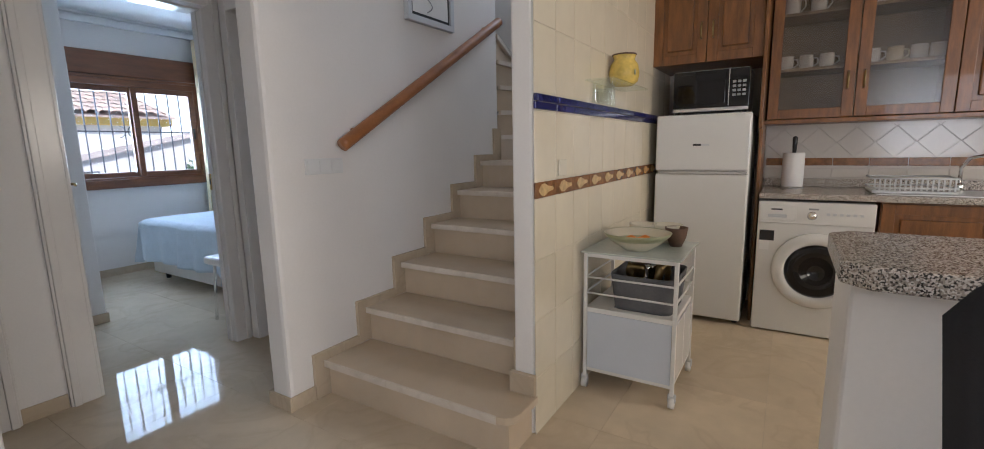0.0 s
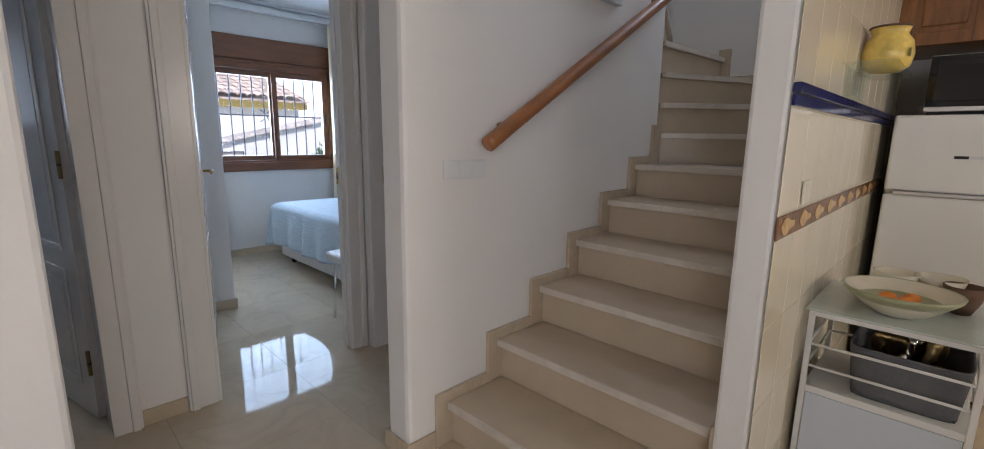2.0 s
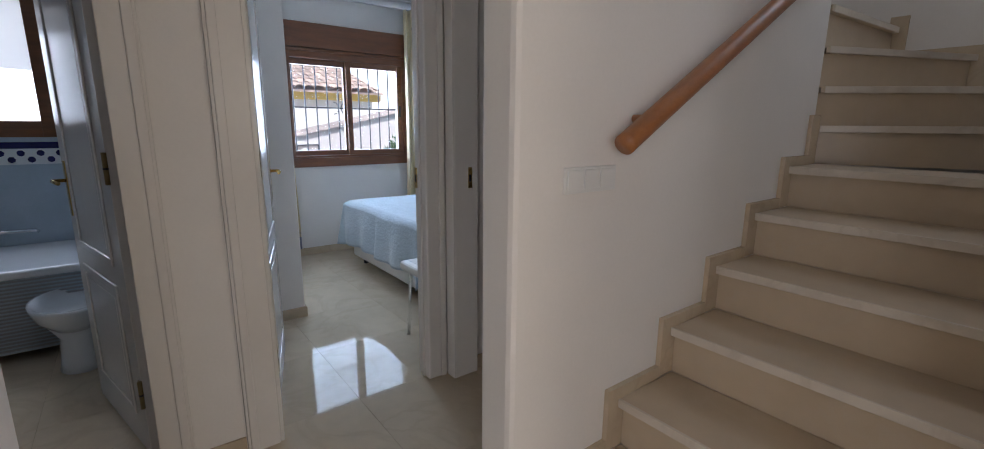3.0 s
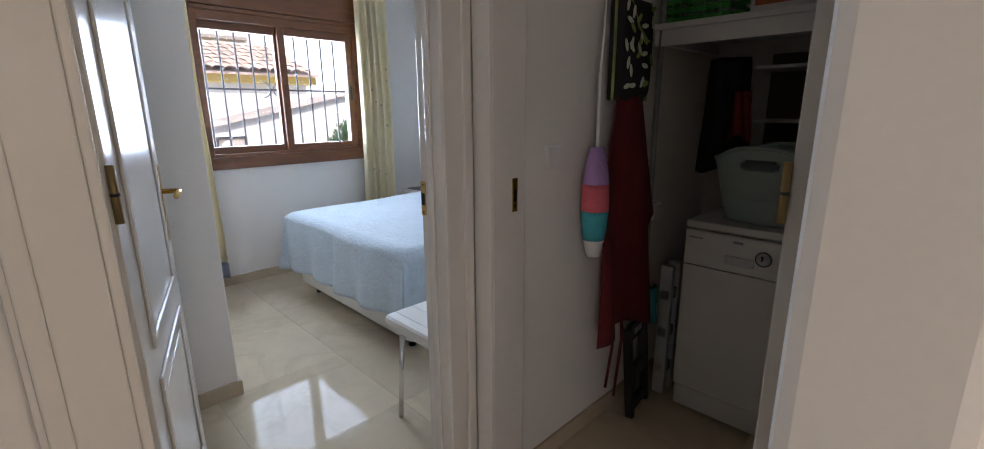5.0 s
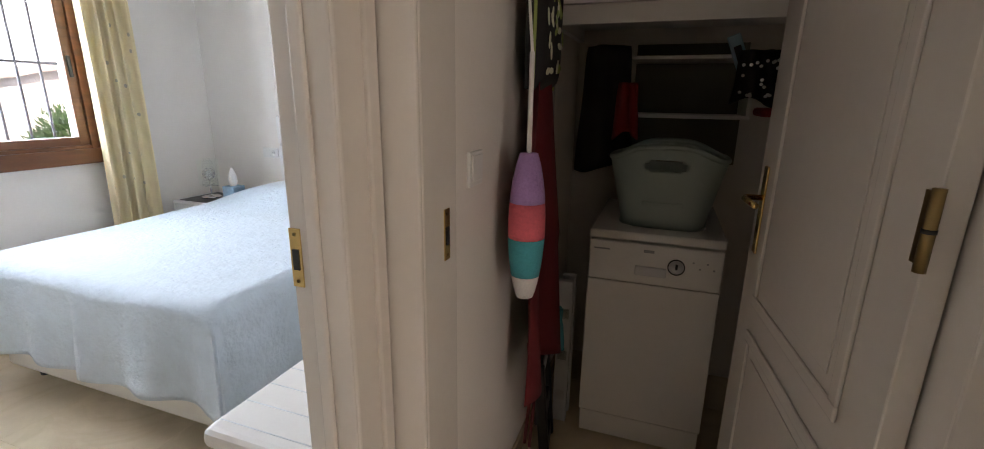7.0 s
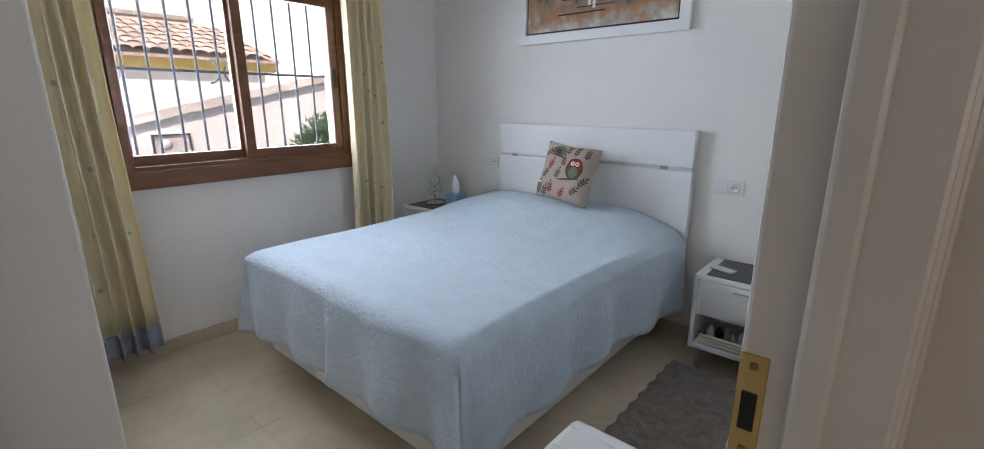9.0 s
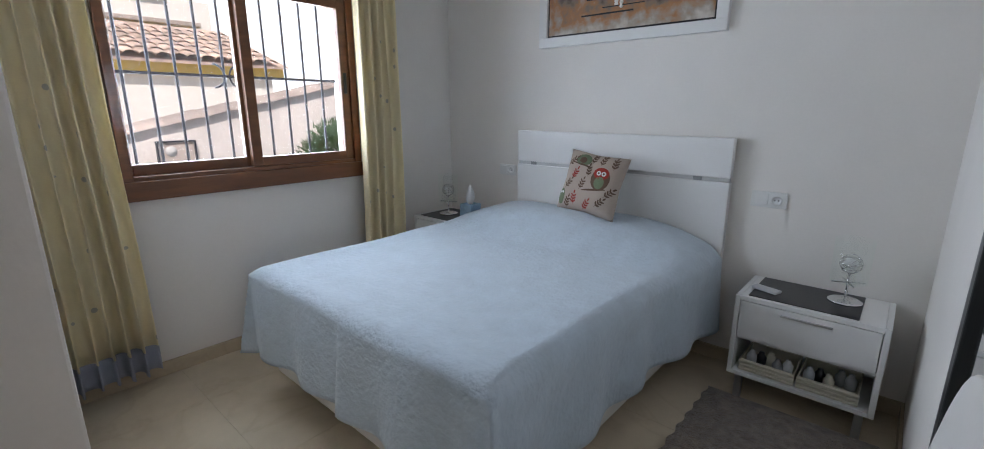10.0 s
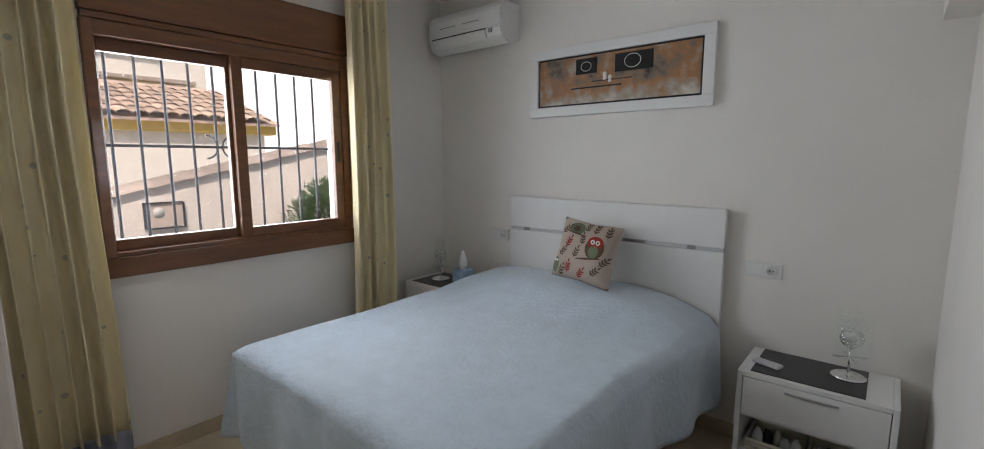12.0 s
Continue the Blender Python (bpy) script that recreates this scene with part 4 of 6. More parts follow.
for cx, r in ((-0.155, 0.025), (0.12, 0.035)):
    part("paint_line", tube([(cx + r * 1.3 * math.cos(a * 0.45), -0.0255, 0.07 + r * math.sin(a * 0.45)) for a in range(15)], 0.0018, 5), PAPER, pic)
part("paint_line", box(-0.25, 0.06, -0.0245, -0.0215, -0.05, -0.042), BLACK, pic)
part("paint_line", box(-0.12, 0.12, -0.0245, -0.0215, -0.018, -0.013), BLACK, pic)
for k in range(5):
    part("paint_dab", lathe([(0.012, 0), (0.008, 0.003), (0.0, 0.004)], 8), PAPER, pic).matrix_basis = Matrix.Translation((-0.03 + 0.02 * math.cos(k * 2.1), -0.0215, 0.0 + 0.02 * math.sin(k * 1.7))) @ Matrix.Rotation(radians(90), 4, "X")

# air conditioner
ac = thing("air_conditioner", (-5.67, 4.90, 2.10), "white split air conditioner indoor unit high on the wall", "air conditioner")
prof = [(0, 0.03), (-0.10, 0.0), (-0.17, 0.03), (-0.195, 0.09), (-0.19, 0.20), (-0.16, 0.24), (0, 0.245)]
b = bmesh.new()
l = [b.verts.new((-0.32, y, z)) for y, z in prof]
r = [b.verts.new((0.32, y, z)) for y, z in prof]
b.faces.new(l)
b.faces.new(r[::-1])
for i in range(len(prof)):
    j = (i + 1) % len(prof)
    b.faces.new((l[i], l[j], r[j], r[i]))
finish(b)
bmesh.ops.bevel(b, geom=b.edges[:], offset=0.008, segments=2, affect="EDGES")
part("casing", b, PLASTIC, ac)
part("flap", turned(box(-0.27, 0.20, -0.004, 0.004, -0.028, 0.028, 0.003), Matrix.Translation((0, -0.192, 0.055)) @ Matrix.Rotation(radians(28), 4, "X")), PLASTIC, ac)
part("slot", turned(box(-0.27, 0.20, -0.003, 0.003, -0.004, 0.004), Matrix.Translation((0, -0.1985, 0.085)) @ Matrix.Rotation(radians(20), 4, "X")), BLACK, ac, "dark air slot")
for x in (-0.2, 0.0):
    part("seam", box(x, x + 0.14, -0.196, -0.192, 0.145, 0.149), GREY_PLASTIC, ac)
part("display", box(0.22, 0.25, -0.197, -0.190, 0.06, 0.085, 0.002), GREY_PLASTIC, ac)

# dining chair with padded seat near the bedroom door, its back to the wall
chair = thing("padded_chair", (-3.60, 3.09, 0), "white quilted leatherette chair on slim chrome legs", "chair")
part("seat", box(-0.22, 0.20, -0.23, 0.21, 0.425, 0.485, 0.024, seg=3), BEDBASE, chair)
for i in range(5):
    part("stitching", tube([(-0.20, -0.18 + i * 0.085, 0.4845), (0.18, -0.18 + i * 0.085, 0.4845)], 0.0022, 6), PALE_GREY, chair)
def chair_back(u, v):
    y = (u - 0.5) * 0.31 * (1 - 0.25 * max(0, v - 0.7) / 0.3 * abs(2 * u - 1))
    return (0.205 + 0.05 * v - 0.008 * abs(2 * u - 1) ** 2, y - 0.10, 0.43 + 0.61 * v - 0.10 * abs(2 * u - 1) ** 2.5 * v)
bk_ = part("backrest", sheet(16, 18, chair_back), BEDBASE, chair, "white leatherette backrest with rounded top")
thicken(bk_, 0.028)
bk_.modifiers["thickness"].offset = 0.0
bv = bk_.modifiers.new("soft_edge", "BEVEL")
bv.width, bv.segments, bv.limit_method = 0.015, 3, "ANGLE"
for x in (-0.19, 0.17):
    for y in (-0.19, 0.17):
        part("leg", tube([(x * 0.9, y * 0.9, 0.44), (x, y, 0.0)], 0.011, 10), CHROME, chair)

# tall mirror leaning at the bedroom's door wall
mir = thing("standing_mirror", (-3.305, 3.23, 0.0), "tall black-framed mirror leaning on the wall", "mirror")
for a in ((-0.02, -0.27, -0.22), (-0.02, 0.22, 0.27)):
    part("frame", box(-0.03, 0.0, a[1], a[2], 0.0, 1.75, 0.004), BLACK, mir)
part("frame", box(-0.03, 0.0, -0.22, 0.22, 1.70, 1.75, 0.004), BLACK, mir)
part("frame", box(-0.03, 0.0, -0.22, 0.22, 0.0, 0.05, 0.004), BLACK, mir)
part("glass", box(-0.018, -0.008, -0.22, 0.22, 0.05, 1.70), MIRROR, mir, "silvered mirror glass")


# ---- store under the stair ----
dw = thing("dishwasher", (-2.785, 3.82, 0), "slim white dishwasher standing in the dark store", "dishwasher")
part("body", box(-0.222, 0.222, 0.02, 0.57, 0.02, 0.815, 0.006), APPLIANCE, dw)
part("top", box(-0.226, 0.226, -0.005, 0.575, 0.82, 0.85, 0.006), APPLIANCE, dw)
part("door", box(-0.222, 0.222, -0.01, 0.02, 0.112, 0.665, 0.003), APPLIANCE, dw)
part("plinth", box(-0.218, 0.218, 0.0, 0.02, 0.01, 0.105, 0.004), APPLIANCE, dw)
cp = part("control_panel", box(-0.222, 0.222, -0.014, 0.02, 0.668, 0.814, 0.006), APPLIANCE, dw)
part("handle_recess", box(-0.06, 0.045, -0.017, -0.012, 0.70, 0.735, 0.003), PALE_GREY, cp, "recessed grey grip")
dial = lathe([(0.028, 0), (0.028, 0.003), (0.020, 0.004), (0.018, 0.02), (0.0, 0.021)], 24)
part("dial", turned(dial, Matrix.Translation((0.075, -0.014, 0.745)) @ Matrix.Rotation(radians(90), 4, "X")), PALE_GREY, cp, "grey programme dial")
part("dial_ring", turned(lathe([(0.0285, 0), (0.0285, 0.005), (0.025, 0.0055), (0.025, 0)], 24), Matrix.Translation((0.075, -0.0141, 0.745)) @ Matrix.Rotation(radians(90), 4, "X")), BLACK, cp)
for i in range(4):
    part("indicator", box(0.125 + i * 0.022, 0.131 + i * 0.022, -0.016, -0.013, 0.765 - 0.02 * (i % 2), 0.770 - 0.02 * (i % 2)), GREY_PLASTIC, cp)
part("pointer", box(0.071, 0.079, -0.0365, -0.0345, 0.742, 0.762, 0.001), BLACK, cp, "black dial pointer")
part("badge", box(-0.035, 0.0, -0.016, -0.013, 0.785, 0.795), GREY_PLASTIC, cp)
part("badge", box(-0.205, -0.15, -0.016, -0.013, 0.782, 0.787), GREY_PLASTIC, cp)

# laundry basket
lb = thing("laundry_basket", (-2.77, 4.02, 0.85), "grey-green plastic laundry basket standing on the dishwasher", "laundry basket", -3)


def basket_wall(u, v):
    a = u * 2 * math.pi
    k = 0.72 + 0.28 * v
    c, s = math.cos(a), math.sin(a)
    e = 0.62
    rx, ry = 0.196 * k, 0.165 * k
    x = rx * (abs(c) ** e) * (1 if c >= 0 else -1)
    y = ry * (abs(s) ** e) * (1 if s >= 0 else -1)
    return (x, y, 0.004 + v * (0.240 + 0.048 * abs(s) ** 5))


b = sheet(96, 36, basket_wall)
bmesh.ops.remove_doubles(b, verts=b.verts, dist=0.0005)
def in_grip(p):
    return (p.x / 0.072) ** 2 + ((p.z - 0.232) / 0.024) ** 2 < 1 and abs(p.y) > 0.1


gone = [f for f in b.faces if in_grip(f.calc_center_median())]
bmesh.ops.delete(b, geom=gone, context="FACES")
thicken(part("tub", b, BASKET_GREEN, lb), 0.006)
part("base", prism([(0.155 * (abs(math.cos(a)) ** 0.62) * (1 if math.cos(a) >= 0 else -1), 0.12 * (abs(math.sin(a)) ** 0.62) * (1 if math.sin(a) >= 0 else -1)) for a in [i * math.pi / 16 for i in range(32)]], 0.0, 0.008), BASKET_GREEN, lb)
part("rim", tube([Vector(basket_wall(i / 48, 1.0)) * 1.015 for i in range(49)], 0.009, 8), BASKET_GREEN, lb, "rolled rim")
part("writing_bar", box(-0.07, 0.07, -0.142, -0.136, 0.085, 0.10, 0.002), BASKET_GREEN, lb)

shelf = thing("store_shelf", (-2.77, 3.95, 1.59), "white painted shelf across the store", "shelf")
part("board", box(-0.425, 0.425, -0.18, 0.45, 0, 0.022, 0.003), LAMINATE, shelf)
part("batten", box(-0.425, 0.425, -0.16, -0.14, -0.06, 0.0, 0.002), LAMINATE, shelf)
part("batten", box(-0.425, -0.40, -0.14, 0.45, -0.05, 0.0, 0.002), LAMINATE, shelf)
gb = thing("green_basket", (-3.05, 3.92, 1.612), "bright green slatted plastic basket on the shelf", "basket")
part("floor", box(-0.12, 0.12, -0.10, 0.10, 0, 0.006), GREEN_PLASTIC, gb)
for z in (0.012, 0.045, 0.078, 0.11):
    for a in ((-0.125, 0.125, -0.105, -0.1), (-0.125, 0.125, 0.1, 0.105), (-0.125, -0.12, -0.1, 0.1), (0.12, 0.125, -0.1, 0.1)):
        part("band", box(*a, z - 0.008, z + 0.010), GREEN_PLASTIC, gb)
for i in range(9):
    part("slat", box(-0.122 + i * 0.030, -0.114 + i * 0.030, -0.107, -0.105, 0, 0.12), GREEN_PLASTIC, gb)
cb = thing("carton_box", (-2.78, 3.95, 1.612), "white printed carton on the store shelf", "box")
part("carton", box(-0.09, 0.09, -0.10, 0.10, 0, 0.2, 0.002), PAPER, cb)
part("printed_panel", box(-0.075, 0.075, -0.1025, -0.0995, 0.03, 0.10), mat("printed_card", (0.45, 0.12, 0.05), 0.6, vary=0.6, scale=25), cb, "reddish printed picture panel")
part("writing_bar", box(-0.06, 0.05, -0.1025, -0.0995, 0.13, 0.145), BLACK, cb)

# inner shelves and hung clutter at the back
back = thing("wire_shelf_unit", (-2.72, 4.30, 1.23), "small white shelf unit at the back of the store", "shelf unit")
part("shelf", box(-0.22, 0.22, -0.12, 0.14, 0.0, 0.014, 0.002), LAMINATE, back)
part("shelf", box(-0.22, 0.22, -0.12, 0.14, 0.22, 0.234, 0.002), LAMINATE, back)
part("upright", box(0.205, 0.22, -0.12, 0.14, 0.014, 0.22, 0.002), LAMINATE, back)
part("back_panel", box(-0.22, 0.22, 0.135, 0.145, -0.2, 0.3), mat("dull_olive_board", (0.16, 0.15, 0.11), 0.7), back)


def hung_cloth(name, at, w, h, material, label, category, d=0.05, seed=0, rz=0):
    t = thing(name, at, label, category, rz)
    def f(u, v):
        sag = 0.02 * math.sin(u * 9 + seed) + 0.012 * math.sin(u * 17 + v * 4 + seed)
        width = w * (0.72 + 0.28 * (1 - v) ** 0.6 + 0.04 * math.sin(v * 6 + seed))
        return ((u - 0.5) * width, -d * 0.5 * math.sin(u * math.pi) + sag * 0.6, -h * (1 - v) - 0.02 * math.sin(u * 5 + seed) * (1 - v))
    thicken(part("cloth", sheet(24, 20, f), material, t), 0.006)
    return t


hung_cloth("dark_jacket", (-3.03, 4.18, 1.50), 0.22, 0.48, BLACK_MATT, "black jacket hanging at the back of the store", "jacket", 0.12, 1)
hung_cloth("red_bag", (-2.94, 4.10, 1.36), 0.09, 0.20, RED, "red cloth bag hanging in the store", "bag", 0.06, 2)
bag = hung_cloth("dotted_bag", (-2.50, 4.12, 1.47), 0.16, 0.18, BLACK_MATT, "black bag with white polka dots", "bag", 0.06, 3)
rnd = random.Random(5)
for i in range(22):
    part("dot", turned(lathe([(0.006, 0), (0.006, 0.002), (0.0, 0.0022)], 8), Matrix.Translation((rnd.uniform(-0.06, 0.06), -0.045, -rnd.uniform(0.02, 0.16))) @ Matrix.Rotation(radians(90), 4, "X")), PAPER, bag)
bg = thing("blue_packet", (-2.57, 4.14, 1.46), "pale blue packet tilted on the store shelf", "packet")
part("pack", turned(box(-0.022, 0.022, -0.01, 0.01, -0.07, 0.07, 0.004), Matrix.Rotation(radians(-22), 4, "Y")), mat("pale_blue_card", (0.32, 0.50, 0.58), 0.5), bg)
part("writing_bar", turned(box(-0.012, 0.012, -0.012, -0.0095, -0.04, 0.03), Matrix.Rotation(radians(-22), 4, "Y")), BLACK, bg)
fr = thing("folded_towel", (-2.43, 4.13, 1.246), "red folded towel on the shelf in the store", "towel")
part("cloth", box(-0.06, 0.09, -0.10, 0.08, 0, 0.03, 0.012), RED, fr)

# apron, bag and duster on the store's side wall
hook = thing("hook_strip", (-3.20, 3.52, 1.72), "white hook strip on the store wall", "hook strip")
part("rail", box(0, 0.012, -0.18, 0.20, -0.015, 0.015, 0.002), LAMINATE, hook)
for y in (-0.14, 0.0, 0.14):
    part("hook", tube([(0.012, y, 0), (0.035, y, -0.01), (0.045, y, 0.01)], 0.004, 6), STEEL, hook)
apron = thing("apron", (-3.165, 3.53, 0.42), "maroon cotton apron hanging from a hook", "apron")


def apron_f(u, v):
    w0 = 0.30 if v < 0.45 else (0.40 - 0.26 * ((v - 0.45) / 0.55))
    w0 = min(w0, 0.36) if v < 0.45 else w0
    y = (u - 0.5) * w0 * 1.25 - 0.02 + (0.05 * (1 - v) if u > 0.5 else 0)
    return (0.035 * math.sin(u * 10 + v * 2) * (1 - 0.5 * v) + 0.035 + 0.03 * (1 - v), y, v * 0.98 + 0.03 * math.sin(u * 4) * (1 - v))


thicken(part("cloth", sheet(30, 24, apron_f), MAROON, apron), 0.003)
for y in (-0.05, 0.02):
    part("string", tube([(0.03, y, 0.12), (0.045, y - 0.01, -0.05), (0.035, y - 0.03, -0.28 - y)], 0.006, 6), MAROON, apron)
pb = thing("leaf_print_bag", (-3.13, 3.50, 1.32), "black padded bag printed with cream leaves and lime trim", "bag")


def padded(u, v):
    a, c = u * 2 - 1, v * 2 - 1
    return (0.035 * ((1 - a ** 6) * (1 - c ** 6)) ** 0.5, a * 0.115, 0.17 + c * 0.17)


part("body", merge(box(-0.02, 0.002, -0.115, 0.115, 0.0, 0.34, 0.006), sheet(14, 16, padded)), BLACK_MATT, pb)
for s in (-1, 1):
    part("trim", tube([(0.004, s * 0.116, 0.0), (0.006, s * 0.117, 0.17), (0.004, s * 0.116, 0.34)], 0.005, 6), LEAF_GREEN, pb)
part("trim", tube([(0.02, -0.06, 0.34), (0.038, -0.02, 0.24), (0.036, 0.05, 0.20), (0.02, 0.11, 0.21)], 0.004, 6), LEAF_GREEN, pb)
rnd = random.Random(11)
for i in range(26):
    y, z = rnd.uniform(-0.09, 0.09), rnd.uniform(0.03, 0.31)
    x = padded((y / 0.115 + 1) / 2, ((z - 0.17) / 0.17 + 1) / 2)[0]
    lf = prism([(0.022 * math.cos(a), 0.009 * math.sin(a)) for a in (0, 0.6, 1.57, 2.5, 3.14, 3.8, 4.71, 5.6)], 0, 0.0015)
    part("leaf_print", turned(lf, Matrix.Translation((x + 0.001, y, z)) @ Matrix.Rotation(radians(90), 4, "Y") @ Matrix.Rotation(rnd.uniform(0, 6.28), 4, "Z")), LEAF_WHITE if i % 3 else LEAF_GREEN, pb)
du = thing("feather_duster", (-3.095, 3.26, 0.80), "fleecy duster striped lilac, coral, teal and white", "duster")
for z0, z1, m_ in ((0.0, 0.06, WHITE_FLEECE), (0.06, 0.16, TEAL), (0.16, 0.25, PINK), (0.25, 0.37, LILAC)):
    def rad(z):
        return 0.047 * max(0.15, math.sin(math.pi * min(1, max(0.03, (z + 0.03) / 0.43)))) ** 0.5
    part("fleece", lathe([(rad(z0 + (z1 - z0) * q / 5), z0 + (z1 - z0) * q / 5) for q in range(6)], 16), m_, du)
part("handle", tube([(0, 0, 0.36), (0, 0, 0.60)], 0.006, 8), PLASTIC, du)
part("loop", tube([(0, 0, 0.60), (-0.03, 0.06, 0.75), (-0.07, 0.13, 0.93)], 0.004, 6), PLASTIC, du)
pole = thing("broom_pole", (-3.17, 3.80, 0), "dark metal pole standing against the store wall", "pole")
part("pole", tube([(0, 0, 0), (0, 0, 1.75)], 0.012, 8), GREY_PLASTIC, pole)
ladder = thing("step_ladder", (-3.10, 3.88, 0), "folded grey plastic step ladder beside the dishwasher", "ladder")
for y in (-0.03, 0.04):
    part("rail", box(-0.02, 0.035, y, y + 0.03, 0, 0.62, 0.004), PALE_GREY, ladder)
for z in (0.1, 0.28, 0.46):
    part("step", box(-0.015, 0.03, -0.03, 0.07, z, z + 0.05, 0.004), GREY_PLASTIC, ladder)
fs = thing("folding_step_stool", (-3.10, 3.68, 0), "black folded plastic step stool leaning in the store", "step stool", 8)
for y in (-0.10, 0.075):
    part("leg", turned(box(-0.018, 0.018, y, y + 0.028, 0, 0.40, 0.005), Matrix.Rotation(radians(-5), 4, "Y")), BLACK, fs)
for z0, z1 in ((0.02, 0.07), (0.16, 0.22), (0.34, 0.41)):
    part("panel", turned(box(-0.012, 0.012, -0.073, 0.076, z0, z1, 0.005), Matrix.Rotation(radians(-5), 4, "Y")), BLACK, fs)
part("grip", turned(box(0.012, 0.016, -0.04, 0.04, 0.365, 0.39, 0.002), Matrix.Rotation(radians(-5), 4, "Y")), PALE_GREY, fs, "pale oval grip")
hung_cloth("turquoise_cloth", (-3.12, 3.70, 0.56), 0.16, 0.14, TEAL, "turquoise cleaning cloth tucked behind the step stool", "cloth", 0.06, 4, 70)
sk = thing("wall_socket", (-3.18, 3.84, 0.86), "white surface socket with plug near the dishwasher", "socket")
part("housing", box(-0.02, 0.03, -0.035, 0.035, -0.035, 0.035, 0.006), PLASTIC, sk)

# ---- picture on the stair wall ----
sp = thing("stair_picture", (-2.187, 3.53, 2.27), "framed sketch with black mount line in a pale frame", "picture")
for a in ((-0.22, 0.22, -0.32, -0.285), (-0.22, 0.22, 0.285, 0.32), (-0.22, -0.185, -0.285, 0.285), (0.185, 0.22, -0.285, 0.285)):
    part("frame", box(0, 0.035, *a, 0.003), PALE_GREY, sp)
part("mount", box(0.002, 0.020, -0.187, 0.187, -0.287, 0.287), BLACK, sp)
part("sheet", box(0.012, 0.024, -0.165, 0.165, -0.265, 0.265), PAPER, sp)
rnd = random.Random(4)
for i in range(4):
    c0 = Vector((0.026, rnd.uniform(-0.08, 0.10), -0.20 + i * 0.11))
    part("ink_line", tube([c0 + Vector((0, 0.05 * math.sin(q * 0.8 + i), 0.02 * q - 0.05)) for q in range(6)], 0.003, 5), GREY_PLASTIC, sp)

# ---- kitchen ----
KX = -1.112
fr = thing("refrigerator", (-0.765, 4.55, 0), "white two-door fridge freezer", "refrigerator")
part("cabinet", box(-0.285, 0.285, 0.06, 0.62, 0.02, 1.40, 0.008), APPLIANCE, fr)
part("freezer_door", box(-0.288, 0.288, 0.0, 0.055, 1.035, 1.405, 0.012), APPLIANCE, fr)
part("fridge_door", box(-0.288, 0.288, 0.0, 0.055, 0.035, 1.015, 0.012), APPLIANCE, fr)
part("grip", box(-0.25, 0.22, -0.006, 0.03, 1.016, 1.033, 0.003), STEEL, fr, "grey metal grip strip")
part("grip", box(0.22, 0.275, -0.014, 0.02, 1.018, 1.030, 0.004), STEEL, fr)
part("badge", box(-0.05, 0.0, -0.002, 0.001, 1.20, 1.213), BLACK, fr)
part("badge", box(0.0, 0.05, -0.002, 0.001, 1.20, 1.213), PALE_GREY, fr)
for x in (-0.25, 0.25):
    part("foot", lathe([(0.02, 0), (0.02, 0.03)], 10, (x, 0.1, 0)), BLACK, fr)
mw = thing("microwave_oven", (-0.73, 4.57, 1.408), "black and silver microwave on top of the fridge", "microwave")
part("body", box(-0.225, 0.225, 0.012, 0.36, 0.012, 0.275, 0.006), STEEL, mw)
part("front", box(-0.225, 0.225, 0, 0.012, 0.035, 0.27, 0.003), BLACK_GLOSS, mw)
part("door_window", box(-0.20, 0.09, -0.004, 0.0, 0.06, 0.25, 0.003), BLACK_GLOSS, mw, "dark glass door window")
part("trim", box(-0.225, 0.225, -0.003, 0.012, 0.012, 0.035, 0.003), STEEL, mw)
part("trim", box(0.108, 0.112, -0.003, 0.012, 0.04, 0.268), STEEL, mw)
part("display", box(0.13, 0.21, -0.003, 0.0, 0.22, 0.25), BLACK_GLOSS, mw)
for i in range(4):
    for j in range(3):
        part("button", box(0.13 + j * 0.028, 0.15 + j * 0.028, -0.004, 0.0, 0.10 + i * 0.027, 0.115 + i * 0.027, 0.002), GREY_PLASTIC, mw)
for x in (-0.2, 0.2):
    part("foot", box(x - 0.015, x + 0.015, 0.03, 0.06, 0, 0.012), BLACK, mw)


